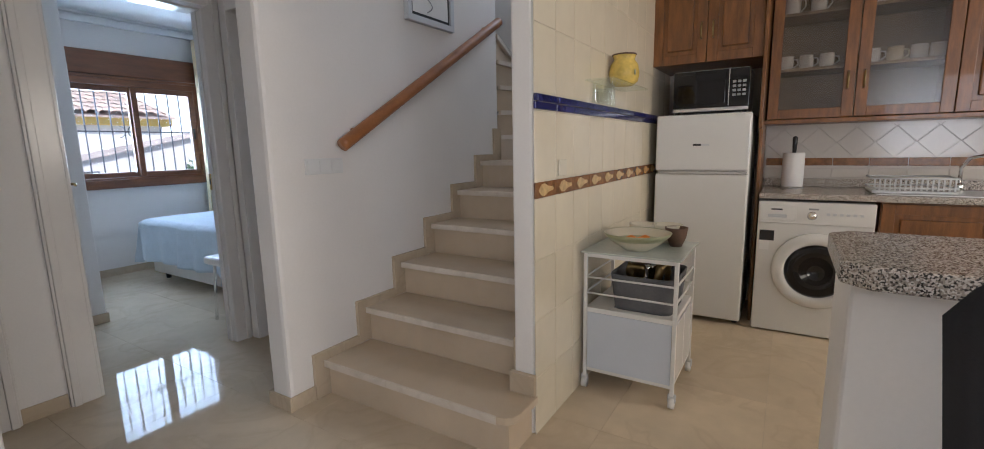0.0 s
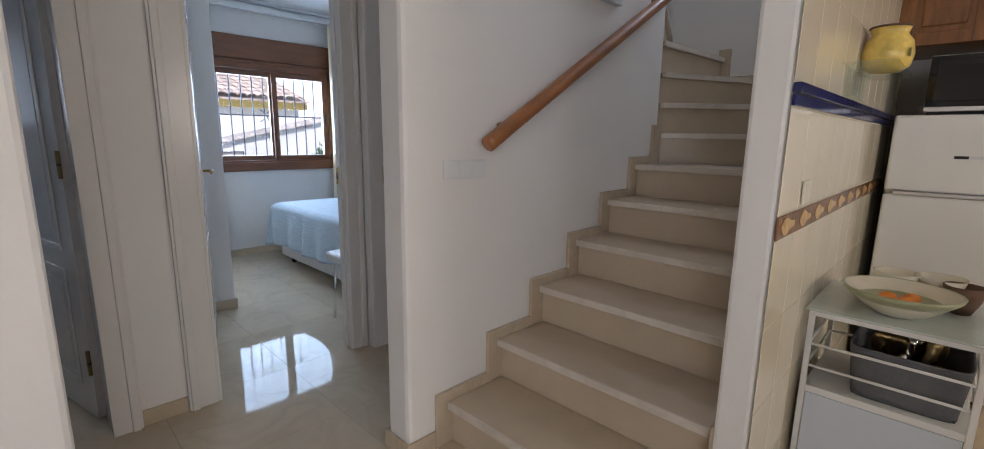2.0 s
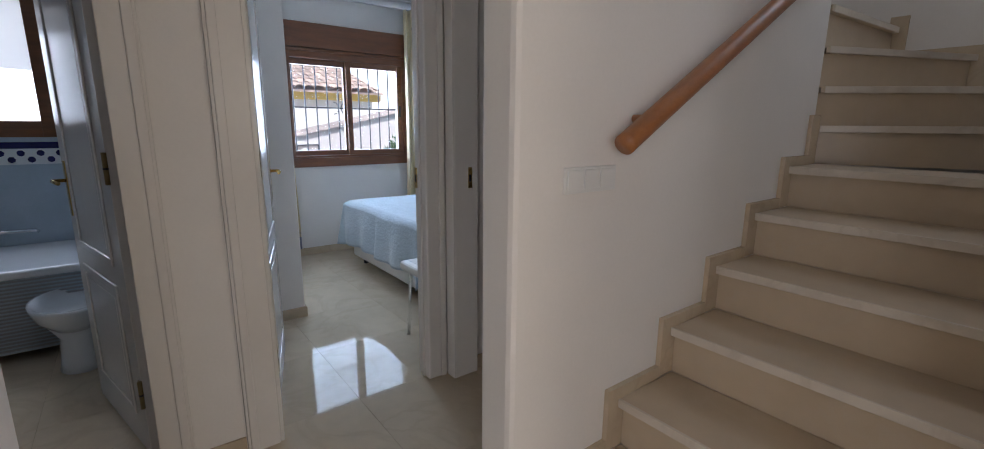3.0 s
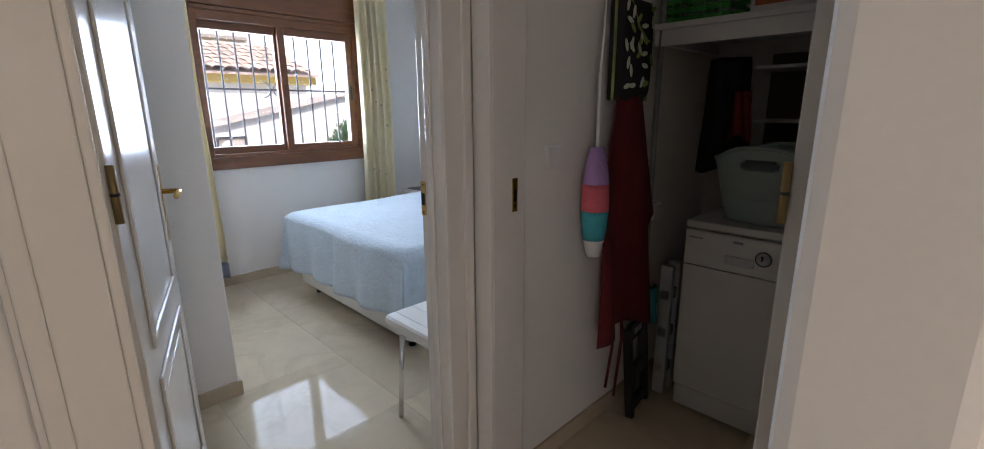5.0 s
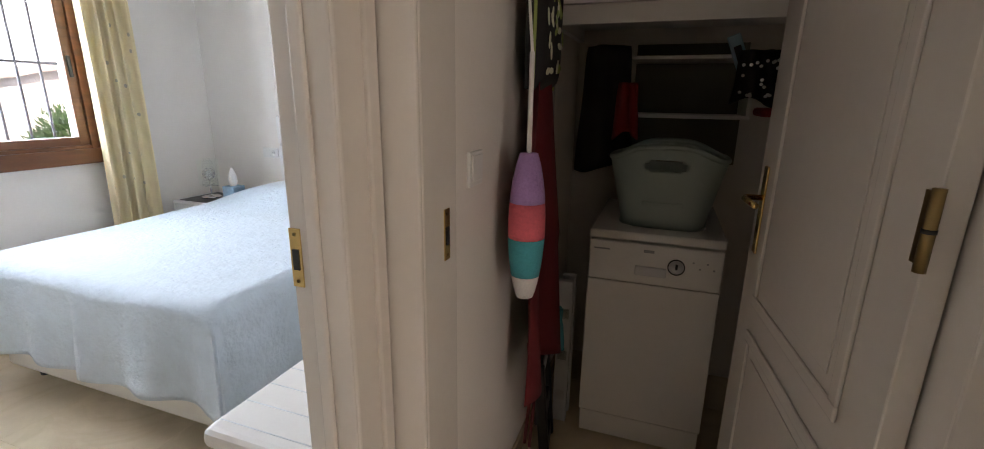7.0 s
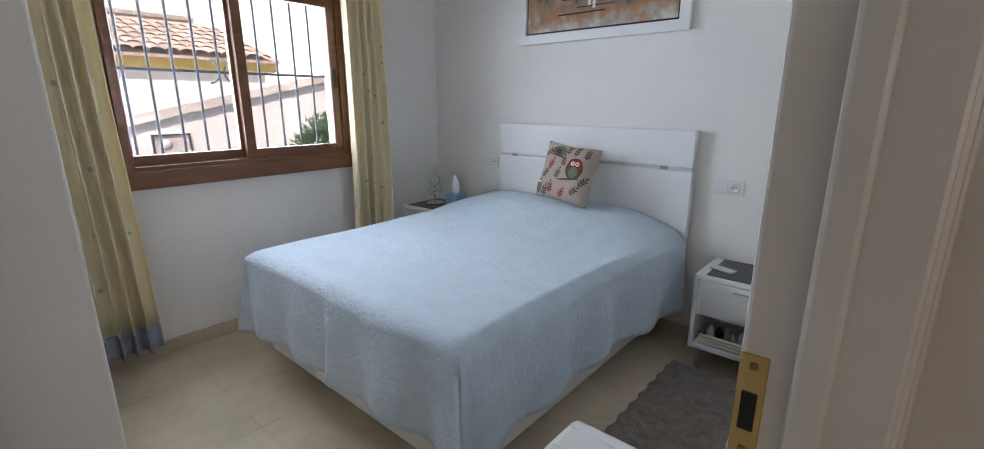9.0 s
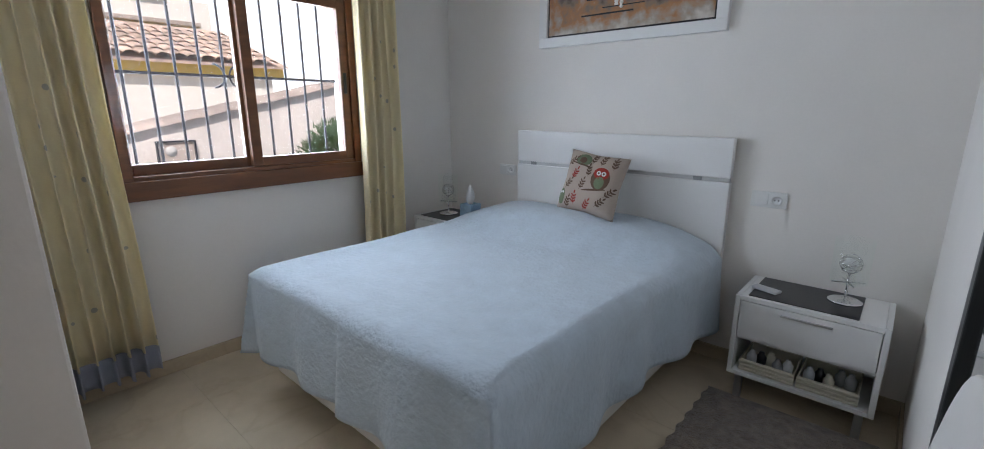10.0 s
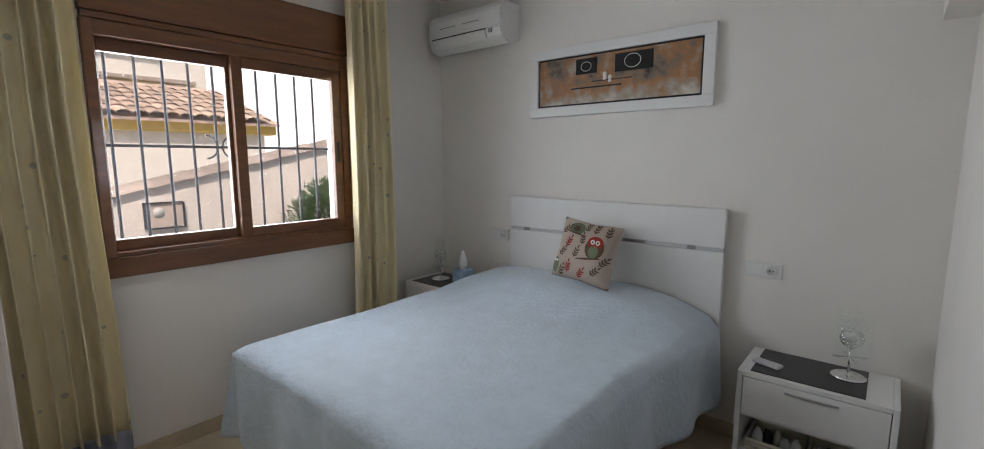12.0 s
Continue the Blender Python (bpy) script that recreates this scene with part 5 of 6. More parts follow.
def raised_door(parent, x0, x1, z0, z1, y, glazed=False, handle=None, name="door"):
    d = part(name, box(x0, x0 + 0.06, y, y + 0.02, z0, z1, 0.003), OAK, parent)
    part("stile", box(x1 - 0.06, x1, y, y + 0.02, z0, z1, 0.003), OAK, d)
    part("rail", box(x0 + 0.06, x1 - 0.06, y, y + 0.02, z0, z0 + 0.06, 0.003), OAK, d)
    part("rail", box(x0 + 0.06, x1 - 0.06, y, y + 0.02, z1 - 0.06, z1, 0.003), OAK, d)
    if glazed:
        g = part("pane", box(x0 + 0.058, x1 - 0.058, y + 0.008, y + 0.012, z0 + 0.058, z1 - 0.058), CAB_GLASS, d, "rippled obscure glass")
        g.visible_shadow = False
    else:
        part("panel", box(x0 + 0.058, x1 - 0.058, y + 0.010, y + 0.016, z0 + 0.058, z1 - 0.058), OAK, d)
        part("raised_field", box(x0 + 0.085, x1 - 0.085, y - 0.001, y + 0.011, z0 + 0.085, z1 - 0.085, 0.008), OAK, d)
    if handle:
        hx, hz = handle
        part("handle", tube([(hx, y, hz - 0.05), (hx, y - 0.02, hz - 0.045), (hx, y - 0.026, hz), (hx, y - 0.02, hz + 0.045), (hx, y, hz + 0.05)], 0.006, 8), AGED_BRASS, d, "aged brass bow handle")


uc = thing("wall_cabinet", (-0.76, 4.62, 1.74), "dark oak wall cabinet over the fridge", "cabinet")
part("body", box(-0.345, 0.315, 0.02, 0.55, 0, 0.72, 0.002), OAK, uc)
raised_door(uc, -0.345, -0.012, 0.0, 0.715, 0.0, handle=(-0.045, 0.20))
raised_door(uc, -0.008, 0.315, 0.0, 0.715, 0.0, handle=(0.025, 0.20))
sidep = thing("oak_end_panel", (-0.43, 4.60, 0.0), "tall dark oak end panel beside the fridge", "panel")
part("board", box(-0.012, 0.008, -0.03, 0.59, 1.30, 2.46, 0.003), OAK, sidep)
part("lower_board", box(-0.012, 0.008, 0.12, 0.59, 0.0, 1.30, 0.003), OAK, sidep)
gc = thing("glazed_wall_cabinet", (0.045, 4.85, 1.36), "dark oak wall cabinet with two rippled glass doors", "cabinet")
for a in ((-0.455, -0.435, 0, 0.345, 0, 1.0), (0.435, 0.455, 0, 0.345, 0, 1.0), (-0.435, 0.435, 0.335, 0.345, 0, 1.0), (-0.435, 0.435, 0, 0.335, 0, 0.02), (-0.435, 0.435, 0, 0.335, 0.98, 1.0)):
    part("panel", box(*a), OAK if a[2] == 0 and a[1] - a[0] < 0.1 else CAB_LINING, gc)
for z in (0.30, 0.64):
    part("shelf", box(-0.435, 0.435, 0.02, 0.335, z, z + 0.018), CAB_LINING, gc, "pale beech shelf")
raised_door(gc, -0.455, -0.003, 0, 1.0, -0.02, True, (-0.04, 0.22))
raised_door(gc, 0.003, 0.455, 0, 1.0, -0.02, True, (0.04, 0.22))
part("pelmet", box(-0.47, 1.4, -0.03, 0.345, -0.03, -0.004, 0.004), OAK, gc)
wc2 = thing("wall_cabinet", (0.80, 4.85, 1.36), "dark oak wall cabinet above the sink", "cabinet")
part("body", box(-0.295, 0.6, 0.0, 0.345, 0, 1.0, 0.002), OAK, wc2)
raised_door(wc2, -0.295, 0.15, 0, 1.0, -0.02, handle=(0.11, 0.22))
raised_door(wc2, 0.155, 0.6, 0, 1.0, -0.02, handle=(0.20, 0.22))


def mug(at, r, h, material, label):
    t = thing("mug", at, label, "mug", group="mugs in the cabinet")
    part("cup", lathe([(r * 0.85, 0), (r, h * 0.3), (r, h), (r - 0.004, h), (r - 0.004, 0.008), (0, 0.008)], 16), material, t)
    part("handle", tube([(r, 0, h * 0.8), (r + 0.02, 0, h * 0.75), (r + 0.024, 0, h * 0.45), (r, 0, h * 0.2)], 0.005, 6), material, t)


for i, x in enumerate((-0.36, -0.25, -0.14, 0.09, 0.20, 0.31, 0.40)):
    mug((x + 0.045 - 0.01, 4.98, 1.36 + 0.318), 0.042, 0.09, CERAMIC if i != 4 else CERAMIC_CREAM, "white mug on the glazed cabinet's shelf")
for i, x in enumerate((-0.34, -0.20, 0.12, 0.25)):
    mug((x + 0.03, 4.98, 1.36 + 0.658), 0.045, 0.13 - 0.03 * (i > 1), CERAMIC, "white jug on the glazed cabinet's upper shelf")

ct = thing("worktop", (0.0, 0.0, 0.0), "speckled granite kitchen worktop", "worktop")
part("slab", box(-0.412, 2.6, 4.57, 5.19, 0.865, 0.90, 0.004), GRANITE, ct)
part("upstand", box(-0.412, 2.6, 5.165, 5.19, 0.90, 0.955, 0.003), GRANITE, ct)
wm = thing("washing_machine", (-0.115, 4.57, 0), "white front-loading washing machine under the worktop", "washing machine")
part("body", box(-0.295, 0.295, 0.0, 0.56, 0.01, 0.85, 0.008), APPLIANCE, wm)
pan = part("control_panel", box(-0.293, 0.293, -0.012, 0.0, 0.715, 0.848, 0.004), APPLIANCE, wm)
part("detergent_drawer", box(-0.285, -0.09, -0.017, -0.012, 0.735, 0.825, 0.004), PLASTIC, pan)
part("drawer_grip", box(-0.24, -0.14, -0.019, -0.016, 0.752, 0.772, 0.003), PALE_GREY, pan)
part("badge", box(-0.225, -0.165, -0.019, -0.016, 0.798, 0.807), IRON, pan)
part("display", box(-0.03, 0.02, -0.014, -0.011, 0.805, 0.815), GREY_PLASTIC, pan)
part("dial", turned(lathe([(0.026, 0), (0.026, 0.006), (0.020, 0.008), (0.018, 0.024), (0, 0.025)], 24), Matrix.Translation((-0.01, -0.012, 0.77)) @ Matrix.Rotation(radians(90), 4, "X")), CHROME, pan)
for i in range(6):
    part("button", box(0.06 + i * 0.032, 0.078 + i * 0.032, -0.014, -0.011, 0.775, 0.790, 0.002), PALE_GREY, pan)
ring = part("door_ring", turned(lathe([(0.235, 0), (0.235, 0.02), (0.22, 0.035), (0.175, 0.045), (0.165, 0.03), (0.165, 0.0)], 40), Matrix.Translation((0.03, 0.0, 0.43)) @ Matrix.Rotation(radians(90), 4, "X")), APPLIANCE, wm, "white porthole door")
part("porthole", turned(lathe([(0.165, 0.02), (0.15, 0.03), (0.10, 0.022), (0.0, 0.005)], 36), Matrix.Translation((0.03, 0.0, 0.43)) @ Matrix.Rotation(radians(90), 4, "X")), BLACK_GLOSS, ring, "dark glass porthole")
part("sticker", box(-0.28, -0.20, -0.002, 0.001, 0.60, 0.665), BLACK, wm, "black energy sticker")
part("sticker", box(-0.278, -0.225, -0.003, -0.0015, 0.54, 0.60), PAPER, wm)
bc = thing("base_cabinet", (0.55, 4.60, 0.0), "dark oak base cabinet under the sink", "cabinet")
part("body", box(-0.35, 1.9, 0.02, 0.57, 0.10, 0.86, 0.002), OAK, bc)
part("plinth", box(-0.35, 1.9, 0.06, 0.08, 0, 0.10), OAK, bc)
for i in range(3):
    raised_door(bc, -0.345 + i * 0.52, 0.165 + i * 0.52, 0.11, 0.855, 0.0, handle=(0.12 + i * 0.52, 0.70))

sinkt = thing("sink_tap", (0.62, 5.08, 0.90), "chrome swan-neck kitchen tap", "tap")
part("base", lathe([(0.026, 0), (0.024, 0.03), (0.014, 0.05)], 16), CHROME, sinkt)
part("spout", tube([(0, 0, 0.04), (0, 0, 0.14), (0.03, -0.03, 0.20), (0.09, -0.08, 0.215), (0.15, -0.13, 0.185), (0.165, -0.14, 0.15)], 0.011, 12), CHROME, sinkt)
sinkb = thing("sink", (0.60, 4.86, 0.90), "stainless steel inset sink and drainer", "sink")
part("rim", box(-0.42, 0.6, -0.22, 0.16, 0.0, 0.006, 0.002), STEEL, sinkb)
rackd = thing("dish_rack", (0.35, 4.85, 0.906), "silver-grey plastic dish drainer", "dish rack")
part("tray", box(-0.19, 0.19, -0.14, 0.14, 0, 0.015, 0.004), PALE_GREY, rackd)
for i in range(16):
    part("slat", box(-0.18 + i * 0.0235, -0.172 + i * 0.0235, -0.135, -0.128, 0.012, 0.085), PALE_GREY, rackd)
for z in (0.03, 0.085):
    part("wire", tube([(-0.19, -0.13, z), (0.19, -0.13, z), (0.19, 0.13, z), (-0.19, 0.13, z), (-0.19, -0.13, z)], 0.006, 6), PALE_GREY, rackd)
kt = thing("paper_towel_holder", (-0.24, 4.98, 0.90), "white paper towel roll on an upright holder", "towel roll")
part("roll", lathe([(0.018, 0.012), (0.062, 0.012), (0.064, 0.02), (0.064, 0.235), (0.06, 0.24), (0.018, 0.24)], 24), PAPER, kt)
part("base", lathe([(0.07, 0), (0.07, 0.01), (0.06, 0.012)], 24), STEEL, kt)
part("spindle", lathe([(0.012, 0.24), (0.014, 0.30), (0.016, 0.34), (0.008, 0.35)], 12), BLACK, kt, "black spindle knob")

# tiled splashback: diamond tiles over a decorated course
spl = structure("splashback_trim", box(-0.42, 2.6, 5.188, 5.199, 0.955, 1.36), WHITE_TILE, "white diamond-set splashback tiles", "tiles")
dme = mesh_of("splash_tile", turned(box(-0.072, 0.072, -0.005, 0.0, -0.072, 0.072, 0.002, seg=1), Matrix.Rotation(radians(45), 4, "Y")), WHITE_TILE)
tme = mesh_of("decor_tile", box(-0.098, 0.098, -0.006, 0.0, -0.026, 0.026, 0.002, seg=1), DECOR)
for i in range(14):
    for j in range(2):
        x = -0.31 + i * 0.208 + (0.104 if j else 0)
        piece("splash_tile", dme, spl, Matrix.Translation((x, 5.188, 1.20 + j * 0.104)))
lowt = mesh_of("splash_tile", box(-0.098, 0.098, -0.005, 0.0, -0.032, 0.032, 0.002, seg=1), WHITE_TILE)
for i in range(14):
    piece("decor_tile", tme, spl, Matrix.Translation((-0.31 + i * 0.2, 5.188, 1.072)))
    piece("splash_tile", lowt, spl, Matrix.Translation((-0.31 + i * 0.2, 5.188, 0.995)))

# tiled wall beside the stair
tw = structure("tiled_wall", box(KX, KX + 0.004, 2.815, 5.19, 0.0, 2.50), TILE_GROUT, "cream glazed wall tiles with cobalt and ochre courses", "tiles")


def course(z0, z1, length, material, nm, proud, start=2.80):
    me = mesh_of(nm, box(0, proud, 0.001, length - 0.001, z0 + 0.001, z1 - 0.001, 0.0015, seg=1), material)
    n = int((5.19 - start) / length)
    for i in range(n):
        piece(nm, me, tw, Matrix.Translation((KX + 0.004, start + i * length, 0)))


for z0, z1 in ((0.0, 0.254), (0.254, 0.508), (0.508, 0.762), (0.762, 1.012), (1.078, 1.358), (1.42, 1.68), (1.68, 1.94), (1.94, 2.20), (2.20, 2.46)):
    course(z0, z1, 0.2, TILE, "wall_tile", 0.0025)
course(1.012, 1.078, 0.2, DECOR, "decor_tile", 0.006)
lme = mesh_of("decor_leaf", turned(prism([(0.07 * math.cos(a), 0.020 * math.sin(a) * (1 + 0.5 * math.cos(3 * a))) for a in [i * 0.45 for i in range(14)]], 0, 0.0012), Matrix.Rotation(radians(90), 4, "Z") @ Matrix.Rotation(radians(90), 4, "X")), DECOR_LIGHT)
for i in range(11):
    piece("decor_leaf", lme, tw, Matrix.Translation((KX + 0.0105, 2.90 + i * 0.2, 1.045)))
course(1.36, 1.39, 0.2, BLUE_TILE, "rail_tile", 0.010)
course(1.39, 1.418, 0.2, BLUE_TILE, "rail_tile", 0.020)
gs = thing("glass_shelf", (KX + 0.01, 3.62, 1.515), "small clear glass wall shelf on a bracket", "shelf")
part("plate", box(0.0, 0.14, -0.30, 0.30, 0, 0.008, 0.002), SHELF_GLASS, gs)
part("bracket", box(0.0, 0.02, -0.2, 0.1, -0.09, 0.0, 0.004), SHELF_GLASS, gs)
jar = thing("pottery_jug", (KX + 0.08, 3.70, 1.523), "yellow glazed pottery jug with painted leaves", "jug")
part("body", lathe([(0.045, 0), (0.07, 0.02), (0.078, 0.06), (0.07, 0.105), (0.052, 0.13), (0.058, 0.15), (0.062, 0.155), (0.057, 0.155), (0.046, 0.13), (0.0, 0.12)], 24), YELLOW_GLAZE, jar)
part("rim", tube([(0.06 * math.cos(a * 0.4), 0.06 * math.sin(a * 0.4), 0.155) for a in range(17)], 0.004, 6), OWL_BROWN, jar, "brown painted rim")
part("handle", tube([(0, 0.055, 0.14), (0, 0.10, 0.12), (0, 0.105, 0.07), (0, 0.07, 0.05)], 0.008, 8), YELLOW_GLAZE, jar)
for y, z in ((-0.04, 0.06), (0.02, 0.08)):
    part("leaf_print", turned(lathe([(0.016, 0), (0.01, 0.003), (0, 0.004)], 8), Matrix.Translation((0.068, y, z)) @ Matrix.Rotation(radians(90), 4, "Y")), OLIVE_GLAZE, jar)
ws = thing("wall_outlet", (KX + 0.008, 3.06, 1.125), "cream double socket plate on the tiles", "socket")
part("plate", box(0, 0.008, -0.04, 0.04, -0.035, 0.035, 0.003), CERAMIC_CREAM, ws)

# serving trolley with things
cart = thing("kitchen_trolley", (-0.868, 3.52, 0), "white metal trolley with frosted glass top on castors", "trolley")
CW, CD = 0.212, 0.215
for x in (-CW, CW):
    for y in (-CD, CD):
        part("post", box(x - 0.009, x + 0.009, y - 0.009, y + 0.009, 0.06, 0.70, 0.003), PLASTIC, cart)
        wh = part("castor", tube([(x - 0.012, y, 0.028), (x + 0.012, y, 0.028)], 0.028, 16), PLASTIC, cart, "white castor wheel")
        part("fork", box(x - 0.018, x + 0.018, y - 0.008, y + 0.008, 0.03, 0.07, 0.003), PALE_GREY, wh)
part("glass_top", box(-CW - 0.02, CW + 0.02, -CD - 0.02, CD + 0.02, 0.702, 0.710, 0.002), mat("frosted_glass_top", (0.55, 0.60, 0.56), 0.15), cart, "frosted green-tinted glass top")
part("top_frame", box(-CW, CW, -CD, -CD + 0.015, 0.68, 0.70, 0.002), PLASTIC, cart)
part("top_frame", box(-CW, CW, CD - 0.015, CD, 0.68, 0.70, 0.002), PLASTIC, cart)
part("shelf", box(-CW, CW, -CD, CD, 0.40, 0.425, 0.003), PLASTIC, cart)
part("floor", box(-CW, CW, -CD, CD, 0.09, 0.11, 0.003), PLASTIC, cart)
for z in (0.50, 0.58):
    for y in (-CD, CD):
        part("wire", tube([(-CW, y, z), (CW, y, z)], 0.005, 8), PLASTIC, cart)
    for x in (-CW, CW):
        part("wire", tube([(x, -CD, z), (x, CD, z)], 0.005, 8), PLASTIC, cart)
part("side_panel", box(-CW + 0.012, CW - 0.012, -CD - 0.003, -CD + 0.005, 0.11, 0.40), mat("pale_blue_panel", (0.62, 0.66, 0.72), 0.35, vary=0.03), cart, "pale blue-white panel")
part("side_panel", box(-CW - 0.003, -CW + 0.005, -CD + 0.012, CD - 0.012, 0.11, 0.40), PLASTIC, cart)
part("door", box(CW - 0.004, CW + 0.005, -CD + 0.014, -0.002, 0.115, 0.395, 0.002), CERAMIC, cart)
part("door", box(CW - 0.004, CW + 0.005, 0.002, CD - 0.014, 0.115, 0.395, 0.002), CERAMIC, cart)
wb = thing("woven_basket", (-0.82, 3.50, 0.426), "grey woven strap basket holding snack packets", "basket")
def wbw(u, v):
    a = u * 2 * math.pi
    k = 0.88 + 0.12 * v
    c, s = math.cos(a), math.sin(a)
    return (0.15 * k * abs(c) ** 0.25 * (1 if c >= 0 else -1), 0.17 * k * abs(s) ** 0.25 * (1 if s >= 0 else -1), v * 0.17)
thicken(part("wall", sheet(48, 8, wbw), GREY_WOVEN, wb), 0.005)
part("base", box(-0.13, 0.13, -0.145, 0.145, 0, 0.006), GREY_WOVEN, wb)
for j in range(5):
    part("strap", tube([Vector(wbw(i / 48, j / 4)) * 1.012 for i in range(49)], 0.004, 5), GREY_WOVEN, wb)
for j in range(4):
    pk = thing("snack_packet", (-0.87 + j * 0.045, 3.47 + 0.03 * (j % 2), 0.434), "shiny gold and brown snack packet in the basket", "packet", j * 25, group="snack packets")
    rk = random.Random(40 + j)
    pkm = sheet(10, 12, lambda u, v: ((u - 0.5) * 0.10, (0.028 * math.sin(math.pi * v) + 0.004) * math.cos((u - 0.5) * 2.6) + rk.uniform(-0.006, 0.006), v * 0.20 + rk.uniform(-0.004, 0.004)))
    pkb = part("pack", pkm, (AGED_BRASS, OWL_BROWN, CHROME, AGED_BRASS)[j], pk)
    thicken(pkb, 0.03)
bowl = thing("fruit_bowl", (-0.87, 3.44, 0.711), "wide cream bowl with sage rim holding fruit", "bowl")
part("dish", lathe([(0.06, 0), (0.065, 0.004), (0.11, 0.033), (0.152, 0.074), (0.156, 0.084), (0.150, 0.084), (0.105, 0.043), (0.05, 0.012), (0, 0.01)], 36), CERAMIC_CREAM, bowl)
part("rim", lathe([(0.125, 0.048), (0.153, 0.073), (0.159, 0.085), (0.154, 0.0865), (0.1515, 0.076), (0.125, 0.0495)], 36), OLIVE_GLAZE, bowl, "sage green rim band")
for i, (x, y) in enumerate(((-0.03, 0.0), (0.03, 0.03), (0.02, -0.03))):
    og = thing("orange", (-0.87 + x, 3.44 + y, 0.752), "small orange fruit lying in the bowl", "fruit", group="fruit in the bowl")
    part("skin", lathe([(0.005, -0.028), (0.022, -0.02), (0.029, 0.0), (0.022, 0.02), (0.004, 0.028)], 14), ORANGE, og)
for i, (x, y, r) in enumerate(((-0.90, 3.66, 0.07), (-0.78, 3.68, 0.075), (-0.72, 3.60, 0.055))):
    sb = thing("small_bowl", (x, y, 0.711), "small cream pottery bowl on the trolley", "bowl", group="small bowls")
    part("dish", lathe([(r * 0.5, 0), (r * 0.85, 0.045), (r, 0.095), (r - 0.005, 0.095), (r * 0.78, 0.045), (0, 0.008)], 24), CERAMIC_CREAM if i < 2 else OWL_BROWN, sb)

# peninsula and bar stool
pen = thing("breakfast_bar", (0.03, 0.01, 0), "white breakfast bar with thick granite top", "breakfast bar")
part("base", box(-0.185, 2.2, 2.22, 2.50, 0, 0.955, 0.008), PLASTER, pen)
part("granite_top", prism([(-0.16, 2.15), (2.2, 2.15), (2.2, 2.56), (-0.16, 2.56), (-0.205, 2.515), (-0.205, 2.195)], 0.957, 1.0, 0.006), GRANITE, pen, "speckled granite top with bullnose edge")
ch = thing("bar_stool", (0.125, 1.99, 0), "black upholstered bar stool with curved backrest", "bar stool")
part("backrest", sheet(16, 12, lambda u, v: ((0.185 + 0.045 * v) * math.sin((u - 0.5) * 2.2), -0.02 - 0.20 * math.cos((u - 0.5) * 2.2), 0.66 + 0.46 * v - 0.10 * (abs(u - 0.5) * 2) ** 4 * v)), BLACK_MATT, ch)
thicken(ch.children[0], 0.035)
part("seat", lathe([(0.17, 0.56), (0.19, 0.58), (0.19, 0.62), (0.16, 0.65), (0, 0.655)], 24), BLACK_MATT, ch)
part("column", tube([(0, 0, 0.02), (0, 0, 0.57)], 0.03, 14), CHROME, ch)
part("foot", lathe([(0.2, 0), (0.2, 0.008), (0.05, 0.03), (0.03, 0.04)], 28), CHROME, ch)

# ---- bathroom, seen past its open door ----
tub = thing("bathtub", (-5.09, 0.5, 0), "white bathtub with blue-grey striped front", "bathtub")
part("front", box(0.355, 0.37, -0.9, 1.13, 0.06, 0.47), BATH_TILE, tub)
for i in range(20):
    part("strip", box(0.371, 0.377, -0.9, 1.13, 0.075 + i * 0.02, 0.085 + i * 0.02), GREY_PLASTIC, tub)
part("rim", box(-0.37, 0.39, -0.95, 1.14, 0.47, 0.52, 0.015), CERAMIC, tub)
bd = thing("bidet", (-4.50, 1.30, 0), "white ceramic bidet on the bathroom floor", "bidet")
part("pedestal", turned(lathe([(0.10, 0), (0.09, 0.05), (0.08, 0.18), (0.13, 0.27)], 24), Matrix.Diagonal((1.2, 1, 1, 1))), CERAMIC, bd)
part("bowl", turned(lathe([(0.10, 0.24), (0.16, 0.31), (0.18, 0.37), (0.18, 0.385), (0.165, 0.385), (0.14, 0.33), (0.0, 0.28)], 28), Matrix.Diagonal((1.45, 1, 1, 1))), CERAMIC, bd)
gr = thing("grab_rail", (-5.3, 0.95, 0.60), "chrome grab rail over the bathtub", "rail")
part("bar", tube([(-0.15, -0.2, 0), (-0.08, -0.2, 0.02), (-0.08, 0.15, 0.02), (-0.15, 0.15, 0)], 0.012, 10), CHROME, gr)
w2 = tagged(new("window_2"), "brown wooden bathroom window", "window", kind="structure")
for a in ((0.62, 0.69, 1.2, 2.1), (1.21, 1.28, 1.2, 2.1), (0.69, 1.21, 1.2, 1.30), (0.69, 1.21, 2.02, 2.1)):
    part("window_frame", box(-5.50, -5.445, *a, 0.003), WINWOOD, w2)
g = part("pane", box(-5.49, -5.485, 0.69, 1.21, 1.30, 2.02), FROSTED, w2, "white obscure glass")
g.visible_shadow = False
structure("bath_tile_trim", box(-5.46, -5.452, -0.5, 1.645, 1.13, 1.17), BLUE_TILE, "cobalt border over patterned bathroom tiles", "tiles")
